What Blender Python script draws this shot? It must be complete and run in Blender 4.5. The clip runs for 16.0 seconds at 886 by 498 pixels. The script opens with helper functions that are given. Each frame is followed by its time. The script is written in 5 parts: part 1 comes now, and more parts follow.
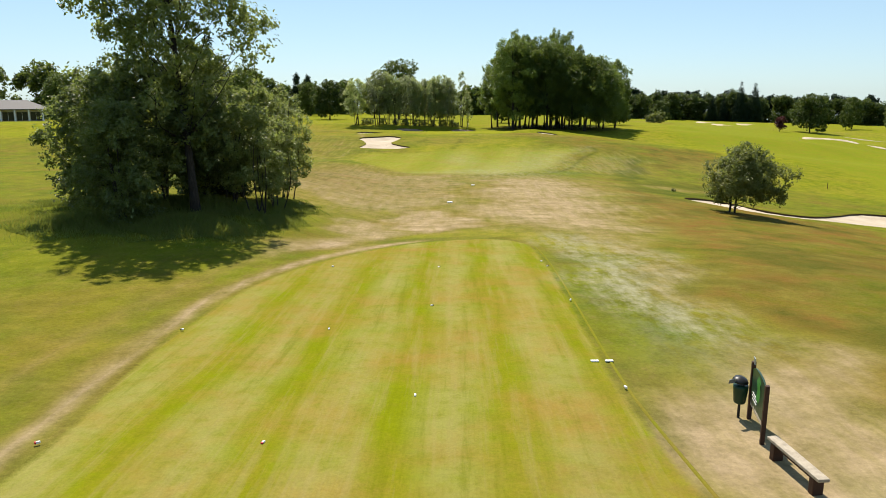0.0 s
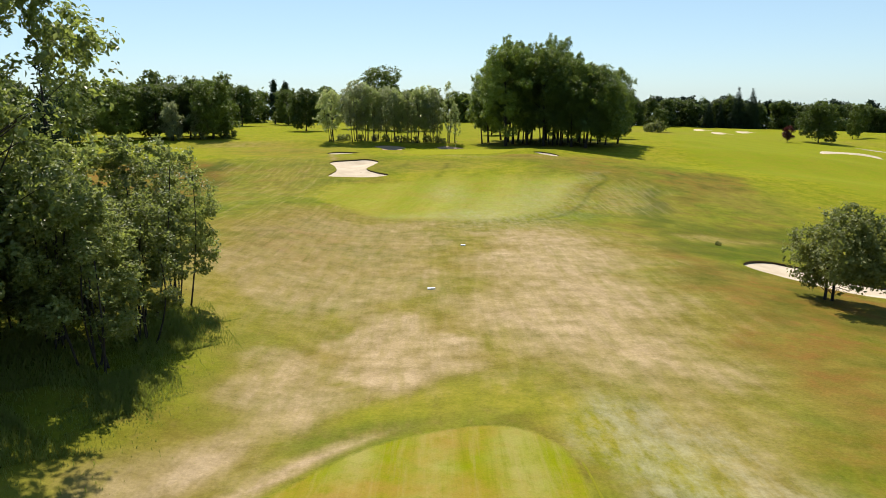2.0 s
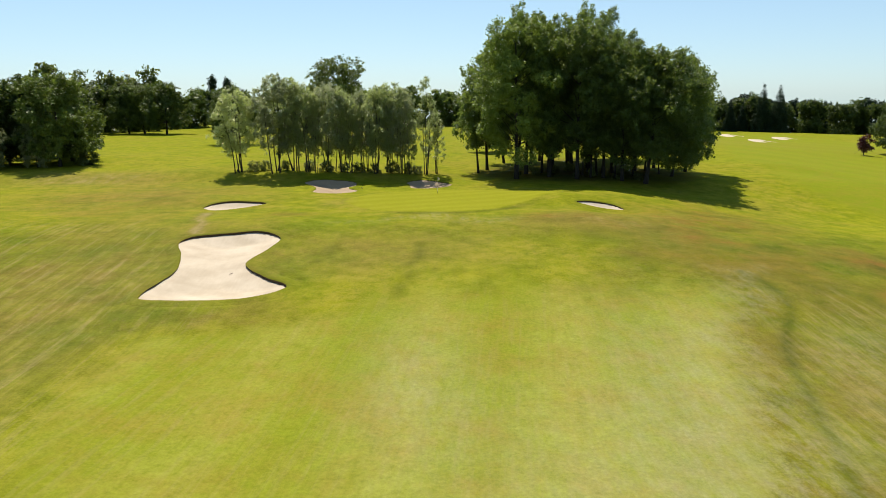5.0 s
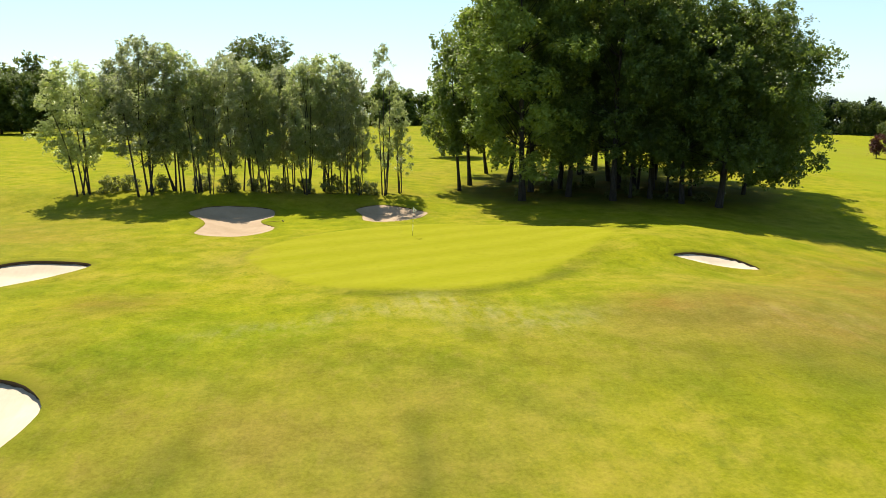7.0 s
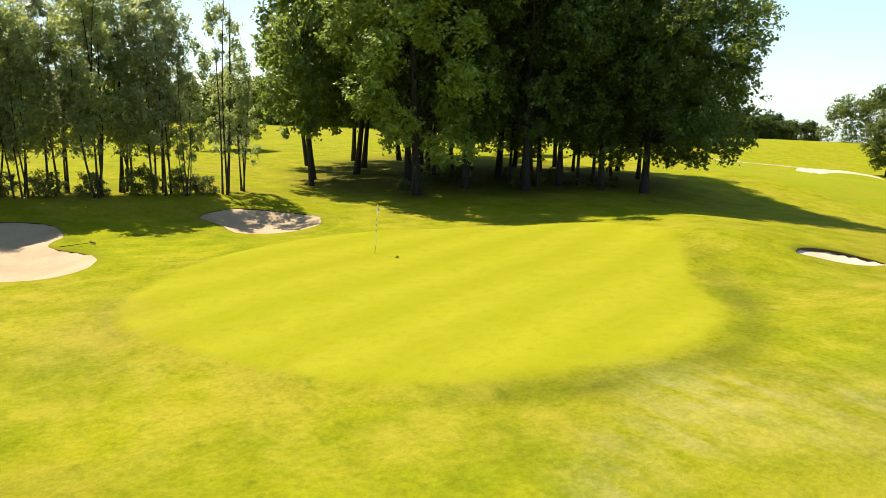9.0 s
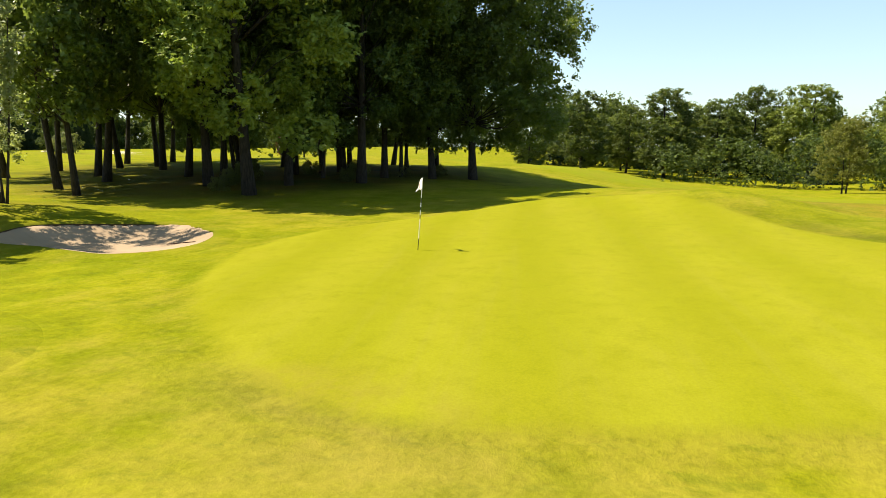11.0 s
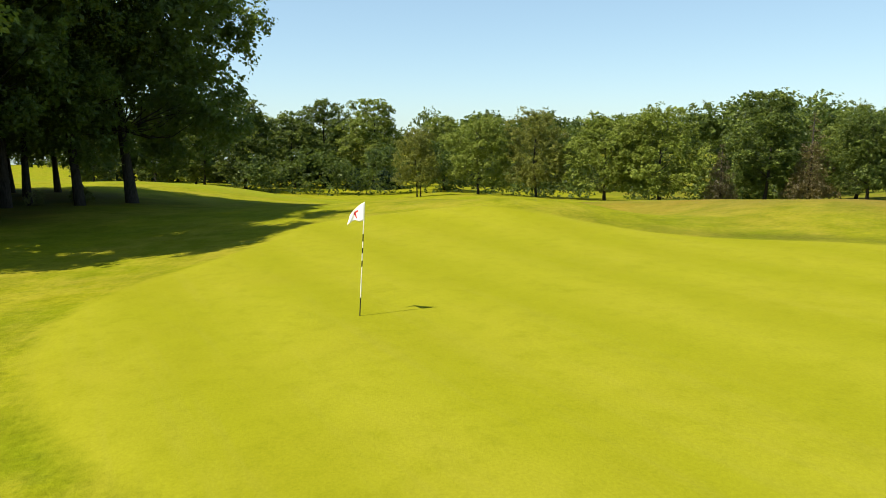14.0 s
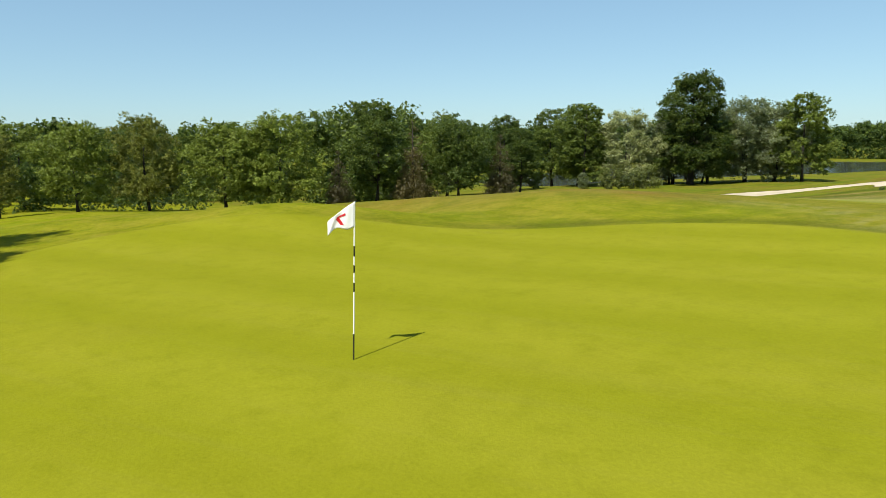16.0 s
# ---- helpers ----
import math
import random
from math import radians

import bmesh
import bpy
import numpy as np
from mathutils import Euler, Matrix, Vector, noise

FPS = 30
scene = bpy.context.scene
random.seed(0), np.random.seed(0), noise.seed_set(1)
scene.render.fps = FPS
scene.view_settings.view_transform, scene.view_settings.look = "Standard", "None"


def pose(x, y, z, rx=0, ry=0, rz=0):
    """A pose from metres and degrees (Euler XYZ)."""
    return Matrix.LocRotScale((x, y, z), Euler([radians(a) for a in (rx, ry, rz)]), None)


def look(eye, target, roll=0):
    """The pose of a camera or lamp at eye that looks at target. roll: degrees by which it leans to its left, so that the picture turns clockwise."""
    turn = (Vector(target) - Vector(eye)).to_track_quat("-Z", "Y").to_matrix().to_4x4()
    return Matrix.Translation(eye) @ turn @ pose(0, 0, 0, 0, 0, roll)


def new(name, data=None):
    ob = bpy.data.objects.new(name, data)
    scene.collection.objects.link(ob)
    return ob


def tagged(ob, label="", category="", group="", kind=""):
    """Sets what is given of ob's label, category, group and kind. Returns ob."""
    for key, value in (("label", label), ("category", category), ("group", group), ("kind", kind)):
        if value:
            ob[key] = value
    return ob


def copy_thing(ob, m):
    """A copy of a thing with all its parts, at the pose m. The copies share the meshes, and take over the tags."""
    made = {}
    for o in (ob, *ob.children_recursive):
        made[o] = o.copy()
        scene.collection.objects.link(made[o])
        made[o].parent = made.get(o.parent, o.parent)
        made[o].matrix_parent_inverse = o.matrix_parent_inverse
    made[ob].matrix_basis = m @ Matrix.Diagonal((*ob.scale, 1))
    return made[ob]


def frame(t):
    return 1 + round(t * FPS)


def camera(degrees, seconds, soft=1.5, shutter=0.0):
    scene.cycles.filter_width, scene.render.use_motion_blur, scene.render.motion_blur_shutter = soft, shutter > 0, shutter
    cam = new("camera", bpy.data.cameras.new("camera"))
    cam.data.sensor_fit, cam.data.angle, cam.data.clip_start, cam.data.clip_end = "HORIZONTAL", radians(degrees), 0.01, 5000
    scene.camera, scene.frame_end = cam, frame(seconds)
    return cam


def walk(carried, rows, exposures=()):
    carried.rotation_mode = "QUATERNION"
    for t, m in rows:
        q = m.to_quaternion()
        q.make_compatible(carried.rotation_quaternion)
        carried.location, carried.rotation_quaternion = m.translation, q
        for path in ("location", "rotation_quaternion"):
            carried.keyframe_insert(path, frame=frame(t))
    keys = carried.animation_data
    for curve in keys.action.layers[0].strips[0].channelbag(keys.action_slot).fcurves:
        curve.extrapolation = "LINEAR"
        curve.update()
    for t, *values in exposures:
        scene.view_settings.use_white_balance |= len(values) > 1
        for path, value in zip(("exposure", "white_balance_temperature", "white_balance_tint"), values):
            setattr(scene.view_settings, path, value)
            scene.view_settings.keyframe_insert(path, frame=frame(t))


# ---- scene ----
cam = camera(63.73, 16.0, soft=0.9)
PATH = [
    (0, (0.0, -0.0, 6.5), (-0.001, 19.542, 2.244), -0.12),
    (0.5, (-0.015, 3.52, 6.877), (0.054, 23.066, 2.641), -0.15),
    (1, (0.115, 7.874, 7.401), (0.26, 27.422, 3.175), -0.19),
    (1.5, (0.314, 13.447, 8.12), (0.546, 32.997, 3.91), -0.32),
    (2, (0.647, 20.543, 8.953), (0.981, 40.094, 4.753), -0.24),
    (2.5, (0.976, 29.487, 9.969), (1.394, 49.037, 5.771), -0.23),
    (3, (1.21, 40.092, 10.65), (1.741, 59.644, 6.474), -0.11),
    (3.5, (1.684, 51.503, 10.687), (2.377, 71.048, 6.503), -0.08),
    (4, (2.271, 63.433, 10.441), (3.05, 82.97, 6.233), -0.09),
    (4.2, (2.429, 68.002, 10.356), (3.221, 87.534, 6.13), -0.18),
    (6.3, (3.127, 109.986, 8.923), (4.207, 129.481, 4.59), -0.36),
    (6.5, (2.802, 113.719, 8.698), (4.159, 133.198, 4.372), -0.35),
    (7, (1.544, 122.703, 7.703), (4.111, 142.071, 3.424), -0.02),
    (7.5, (-0.249, 129.213, 7.025), (4.157, 148.222, 2.636), 0.19),
    (8, (-2.354, 134.87, 5.952), (3.772, 153.409, 1.615), 0.60),
    (8.2, (-3.314, 137.152, 5.59), (3.51, 155.454, 1.291), 0.66),
    (10.3, (-11.517, 157.934, 1.962), (4.153, 169.805, -1.719), 0.53),
    (10.5, (-11.584, 159.459, 1.701), (4.631, 170.593, -1.919), 0.29),
    (10.7, (-11.716, 160.803, 1.541), (4.978, 171.222, -2.03), 0.15),
    (11, (-11.932, 162.511, 1.382), (5.411, 171.821, -2.163), 0.02),
    (11.5, (-11.934, 164.755, 1.23), (6.23, 172.362, -2.262), 0.00),
    (12, (-11.518, 166.887, 1.216), (7.35, 172.545, -2.246), -0.01),
    (12.5, (-10.645, 168.853, 1.183), (8.728, 172.464, -2.227), -0.02),
    (12.7, (-10.264, 169.523, 1.14), (9.235, 172.391, -2.262), -0.05),
    (13, (-9.647, 170.415, 1.164), (9.998, 172.1, -2.187), -0.04),
    (13.5, (-8.443, 171.859, 1.128), (11.281, 171.464, -2.159), -0.02),
    (14, (-7.166, 173.026, 1.006), (12.424, 170.593, -2.205), -0.21),
    (14.5, (-5.902, 174.166, 0.92), (13.212, 169.202, -2.24), -0.26),
    (15, (-4.666, 175.364, 0.8), (13.608, 167.856, -2.309), -0.35),
    (15.5, (-3.507, 176.627, 0.705), (13.546, 166.637, -2.363), -0.46),
    (16, (-2.045, 177.962, 0.553), (13.254, 165.438, -2.464), -0.58),
]
walk(cam, [(t, look(eye, target, roll)) for t, eye, target, roll in PATH], [(0, 0.62, 6550, 13), (1.5, 0.68, 6550, 13), (3, 0.42, 6500, 13), (4, 0.49, 6500, 13), (6.5, 0.84, 6700, 12), (8, 1.25, 7200, 13), (10.5, 1.14, 7300, 12), (13, 0.95, 7200, 14), (14, 0.84, 6900, 10), (16, 0.50, 6400, 6)])

# ---- daylight ----
SUN_EL, SUN_AZ = radians(56), radians(12.5)  # sun ahead of the tee, a little to the west
world = bpy.data.worlds.new("summer_sky")
scene.world = world
world.use_nodes = True
wn, wl = world.node_tree.nodes, world.node_tree.links
sky = wn.new("ShaderNodeTexSky")
sky.sky_type, sky.sun_disc = "NISHITA", False
sky.sun_elevation, sky.sun_rotation = SUN_EL, -SUN_AZ
sky.air_density, sky.dust_density, sky.ozone_density = 1.0, 0.7, 1.5
sky.altitude = 1200
# thin summer haze evens the sky out a little
haze = wn.new("ShaderNodeGamma")
haze.inputs["Gamma"].default_value = 0.56
cool = wn.new("ShaderNodeMix")
cool.data_type, cool.blend_type = "RGBA", "MULTIPLY"
cool.inputs[0].default_value = 1.0
cool.inputs[7].default_value = (0.97, 1.24, 1.39, 1)
wl.new(sky.outputs["Color"], haze.inputs["Color"])
wl.new(haze.outputs["Color"], cool.inputs[6])
wl.new(cool.outputs[2], wn["Background"].inputs["Color"])
wn["Background"].inputs["Strength"].default_value = 0.145
sun = new("sun", bpy.data.lights.new("sun", "SUN"))
sun.data.energy, sun.data.angle, sun.data.color = 5.0, radians(0.55), (1.0, 0.94, 0.82)
toward_sun = Vector((-math.sin(SUN_AZ) * math.cos(SUN_EL), math.cos(SUN_AZ) * math.cos(SUN_EL), math.sin(SUN_EL)))
sun.matrix_world = look(toward_sun * 60, (0, 0, 0))

# ---- lie of the land ----
def step01(v):
    v = np.clip(v, 0.0, 1.0)
    return v * v * (3 - 2 * v)


ALONG = np.arange(-600.0, 1500.0, 2.0)
FALL_Y = [-600, -60, 0, 15, 24, 33, 41, 55, 75, 100, 110, 120, 132, 140, 149, 156, 162, 175, 182, 195, 230, 300, 450, 1500]
FALL_Z = [-3, -0.6, -0.5, -0.85, -1.25, -1.6, -2.2, -3.0, -3.6, -4.3, -4.4, -4.15, -3.3, -2.75, -2.05, -2.1, -2.38, -2.45, -2.85, -2.7, -3.0, -4.0, -6.0, -8.0]
PROFILE = np.interp(ALONG, FALL_Y, FALL_Z)
PROFILE = np.convolve(np.pad(PROFILE, 2, mode="edge"), [0.1, 0.2, 0.4, 0.2, 0.1], mode="valid")


def mound(x, y, cx, cy, sx, sy, h):
    return h * np.exp(-(((x - cx) / sx) ** 2) - ((y - cy) / sy) ** 2)


def lake_reach(x, y):
    return 1 - ((x - 172 - 0.05 * (y + 190)) / 78) ** 2 - ((y + 190) / 188) ** 2


def height(x, y):
    x, y = np.asarray(x, float), np.asarray(y, float)
    z = np.interp(y, ALONG, PROFILE)
    # the land falls away to the lake in the east
    north = np.interp(x, [40, 60, 90, 128, 160, 250, 400, 900], [0, 0.5, 3.2, 8.0, 10.5, 13.0, 13.4, 13.6])
    brow = np.interp(x, [12, 20, 28, 36, 47, 60, 80, 128, 160, 250, 900], [0, 0.22, 0.95, 1.9, 3.1, 4.2, 5.5, 8.1, 10.5, 13.0, 13.6])
    shore = np.interp(x, [12, 20, 28, 36, 47, 60, 80, 128, 160, 250, 900], [0, 0.3, 1.15, 2.7, 5.2, 6.9, 7.1, 8.4, 10.5, 13.0, 13.6])
    dip = np.interp(x, [12, 20, 28, 36, 47, 60, 80, 128, 160, 250, 900], [0, 0.3, 1.2, 2.2, 3.45, 4.5, 5.8, 8.3, 10.5, 13.0, 13.6])
    south = shore + (brow - shore) * step01((y - 26) / 34)
    south = south + (dip - south) * step01((y - 58) / 26)
    middle = np.interp(x, [20, 28, 36, 46, 60, 95, 128, 160, 250, 900], [0, 0.25, 0.95, 2.1, 3.6, 7.2, 9.8, 11.6, 13.5, 13.7])
    north = north + (middle - north) * step01((195 - y) / 28)
    near_tee = step01((140 - y) / 50)
    z = z - (north + (south - north) * near_tee) * np.interp(y, [-100, 0, 60, 120, 200, 300, 500], [1.5, 1.4, 1.15, 1.0, 1.0, 0.55, 0.4])
    # a low shoulder on the west side
    z = z + np.interp(y, [0, 30, 45, 100, 125, 170, 190, 300], [0.0, 0.3, 1.9, 1.6, 0.2, 0.2, 0.5, 0.8]) * step01((-x - 4) / 13)
    z = z + mound(x, y, 20.5, 166.3, 4.2, 4.6, 0.78) + mound(x, y, 27, 170, 5, 6, 0.5) + mound(x, y, 24.5, 160.5, 4, 3.5, -0.6) + mound(x, y, 18, 154, 6, 4, 0.38) + mound(x, y, -22, 169, 6, 4, 0.35)
    z = z + mound(x, y, -9, 152, 5, 5, 0.35) + mound(x, y, 70, 212, 10, 7, 0.9) + mound(x, y, 118, 214, 13, 10, 1.5) + mound(x, y, 138, 135, 30, 32, 1.2) + mound(x, y, 33, 151, 6, 5, -0.3)
    z = z + 0.10 * np.sin(x / 9.0 + 0.7) * np.sin(y / 11.0) + 0.05 * np.sin(x / 3.7) * np.cos(y / 4.3 + 1)
    z = z + 0.75 * step01((13 - x) / 9) * step01((y - 187) / 7) * step01((260 - y) / 50)
    # beyond the far woods the hill falls away
    z = z - 0.055 * np.maximum(0, np.hypot(x, y - 150) - 360) * step01((y - 150) / 150)
    z = z + 34 * step01((-y - 380) / 700) + 6 * step01((np.abs(x) - 420) / 400) * step01((150 - y) / 200)
    reach = lake_reach(x, y)
    z = np.maximum(z, np.where((reach < 0) & (y < 150), -16.6, -400.0))
    return z + (-18.5 - z) * step01(reach / 0.10)



# ---- materials ----
class Nodes:
    """A node material under construction."""

    def __init__(self, name):
        self.mat = bpy.data.materials.new(name)
        self.mat.use_nodes = True
        self.tree = self.mat.node_tree
        self.bsdf = self.tree.nodes["Principled BSDF"]
        self.out = self.tree.nodes["Material Output"]

    def add(self, kind, **inputs):
        node = self.tree.nodes.new(kind)
        for key, value in inputs.items():
            self.put(node, key, value)
        return node

    def put(self, node, key, value):
        socket = node.inputs[int(key[1:])] if key[0] == "i" and key[1:].isdigit() else node.inputs[key]
        if isinstance(value, bpy.types.NodeSocket):
            self.tree.links.new(value, socket)
        else:
            socket.default_value = value

    def noise(self, scale, detail=3.0, rough=0.55, at=None):
        node = self.add("ShaderNodeTexNoise", Scale=scale, Detail=detail, Roughness=rough)
        self.put(node, "Vector", at or self.where())
        return node.outputs["Fac"]

    def where(self, local=False):
        if local:
            return self.add("ShaderNodeTexCoord").outputs["Object"]
        return self.add("ShaderNodeNewGeometry").outputs["Position"]

    def stretch(self, x, y, z, turn=0.0):
        node = self.add("ShaderNodeMapping", Vector=self.where())
        node.inputs["Scale"].default_value = (x, y, z)
        node.inputs["Rotation"].default_value = (0, 0, turn)
        return node.outputs["Vector"]

    def ramp(self, fac, *stops):
        node = self.add("ShaderNodeValToRGB", Fac=fac)
        while len(node.color_ramp.elements) < len(stops):
            node.color_ramp.elements.new(0.5)
        for e, (pos, col) in zip(node.color_ramp.elements, stops):
            e.position, e.color = pos, (*(col if isinstance(col, tuple) else (col,) * 3), 1)
        return node.outputs["Color"]

    def mix(self, fac, a, b, blend="MIX"):
        node = self.add("ShaderNodeMix")
        node.data_type, node.blend_type = "RGBA", blend
        for key, value in (("0", fac), ("6", a), ("7", b)):
            if isinstance(value, tuple):
                value = (*value, 1)
            self.put(node, "i" + key, value)
        return node.outputs[2]

    def math(self, op, a, b=0.0):
        node = self.add("ShaderNodeMath")
        node.operation = op
        self.put(node, "i0", a)
        self.put(node, "i1", b)
        return node.outputs[0]

    def bump(self, fac, strength, distance):
        node = self.add("ShaderNodeBump", Height=fac, Strength=strength, Distance=distance)
        self.put(self.bsdf, "Normal", node.outputs["Normal"])

    def done(self, color, rough=0.8, metal=0.0, spec=0.3):
        self.put(self.bsdf, "Base Color", (*color, 1) if isinstance(color, tuple) else color)
        self.put(self.bsdf, "Roughness", rough)
        self.put(self.bsdf, "Metallic", metal)
        self.put(self.bsdf, "Specular IOR Level", spec)
        return self.mat


LUSH, FRESH, OLIVE = (0.100, 0.134, 0.009), (0.172, 0.186, 0.011), (0.170, 0.142, 0.020)
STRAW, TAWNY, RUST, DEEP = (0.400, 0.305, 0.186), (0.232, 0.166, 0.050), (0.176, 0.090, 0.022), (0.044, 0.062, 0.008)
FROST, BLUISH = (0.320, 0.305, 0.185), (0.084, 0.128, 0.028)


def meadow(n, zone):
    """Rough grass: green, dry and rust-coloured, patch by patch. Gives the colour and its grain."""
    parts = n.add("ShaderNodeSeparateColor", Color=zone.outputs["Color"])
    dry, fresh, rust = parts.outputs[0], parts.outputs[1], parts.outputs[2]
    worn_in = n.add("ShaderNodeVertexColor")
    worn_in.layer_name = "wear"
    more = n.add("ShaderNodeSeparateColor", Color=worn_in.outputs["Color"])
    frost, deep, blue, run = more.outputs[0], more.outputs[1], more.outputs[2], worn_in.outputs["Alpha"]
    patch, mid, fine = n.noise(0.13, 5, 0.6), n.noise(0.75, 8, 0.68), n.noise(7.0, 5, 0.75)
    clump = n.noise(0.34, 6, 0.62)
    streak = n.noise(1.0, 6, 0.65, n.stretch(1.5, 0.26, 1.0, 0.2))
    # wheel and mower lines run along the hole
    lines = n.noise(1.0, 5, 0.7, n.stretch(1.9, 0.12, 1.0, -0.12))
    tuft = n.noise(2.2, 6, 0.7, n.stretch(1.0, 0.55, 1.0, 0.5))
    green = n.mix(n.ramp(patch, (0.40, 0.0), (0.60, 1.0)), LUSH, OLIVE)
    green = n.mix(n.math("MULTIPLY", n.ramp(clump, (0.42, 0.0), (0.60, 1.0)), 0.75), green, FRESH)
    green = n.mix(n.math("MULTIPLY", n.ramp(tuft, (0.52, 0.0), (0.70, 1.0)), 0.45), green, TAWNY)
    watered = n.mix(n.ramp(clump, (0.36, 0.0), (0.64, 1.0)), (0.160, 0.190, 0.005), (0.240, 0.246, 0.009))
    watered = n.mix(n.math("MULTIPLY", n.ramp(n.mix(0.5, patch, mid), (0.47, 0.0), (0.60, 1.0)), 0.55), watered, (0.265, 0.216, 0.028))
    watered = n.mix(n.math("MULTIPLY", n.ramp(tuft, (0.34, 1.0), (0.46, 0.0)), 0.5), watered, (0.108, 0.140, 0.008))
    col = n.mix(fresh, green, watered)
    bias = n.math("MULTIPLY", n.math("SUBTRACT", n.mix(0.5, n.mix(0.5, mid, clump), streak), 0.5), 1.8)
    worn = n.add("ShaderNodeClamp", Value=n.math("ADD", dry, n.math("MULTIPLY", bias, n.math("ADD", n.math("MULTIPLY", dry, 1.1), 0.14))))
    bleached = n.math("ADD", n.math("MULTIPLY", dry, 1.25), n.math("SUBTRACT", n.math("MULTIPLY", n.mix(0.5, streak, mid), 1.7), 1.36))
    hay = n.mix(n.add("ShaderNodeClamp", Value=bleached).outputs[0], TAWNY, STRAW)
    col = n.mix(worn.outputs[0], col, hay)
    rusty = n.math("MULTIPLY", rust, n.ramp(n.mix(0.5, patch, mid), (0.36, 0.15), (0.55, 1.0)))
    col = n.mix(rusty, col, n.mix(n.ramp(clump, (0.42, 0.0), (0.58, 1.0)), (0.178, 0.138, 0.024), RUST))
    col = n.mix(n.math("MULTIPLY", n.ramp(rust, (0.87, 0.0), (0.94, 1.0)), n.ramp(n.noise(0.17, 6, 0.65), (0.42, 0.0), (0.58, 0.7))), col, (0.250, 0.120, 0.026))
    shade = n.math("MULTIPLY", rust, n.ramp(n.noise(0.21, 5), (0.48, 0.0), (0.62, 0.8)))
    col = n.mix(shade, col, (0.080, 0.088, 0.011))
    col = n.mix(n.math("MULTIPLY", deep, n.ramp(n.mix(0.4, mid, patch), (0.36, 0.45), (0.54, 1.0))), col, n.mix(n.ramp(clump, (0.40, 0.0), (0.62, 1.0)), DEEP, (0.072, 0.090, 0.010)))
    col = n.mix(n.math("MULTIPLY", blue, n.ramp(tuft, (0.36, 0.4), (0.58, 1.0))), col, BLUISH)
    fleck = n.ramp(n.mix(0.5, tuft, streak), (0.42, 0.0), (0.60, 1.0))
    col = n.mix(n.math("MULTIPLY", frost, fleck), col, FROST)
    col = n.mix(n.math("MULTIPLY", run, n.ramp(lines, (0.50, 0.0), (0.72, 0.55))), col, (0.310, 0.245, 0.098))
    col = n.mix(n.math("MULTIPLY", run, n.ramp(lines, (0.28, 0.6), (0.48, 0.0))), col, (0.105, 0.110, 0.014))
    grain = n.mix(0.5, fine, mid)
    return n.mix(0.9, col, n.ramp(grain, (0.34, 0.52), (0.62, 1.0)), "MULTIPLY"), grain


def turf_material():
    n = Nodes("meadow_turf")
    zone = n.add("ShaderNodeVertexColor")
    zone.layer_name = "zone"
    col, grain = meadow(n, zone)
    n.bump(grain, 0.6, 0.10)
    return n.done(col, 0.95, spec=0.02)


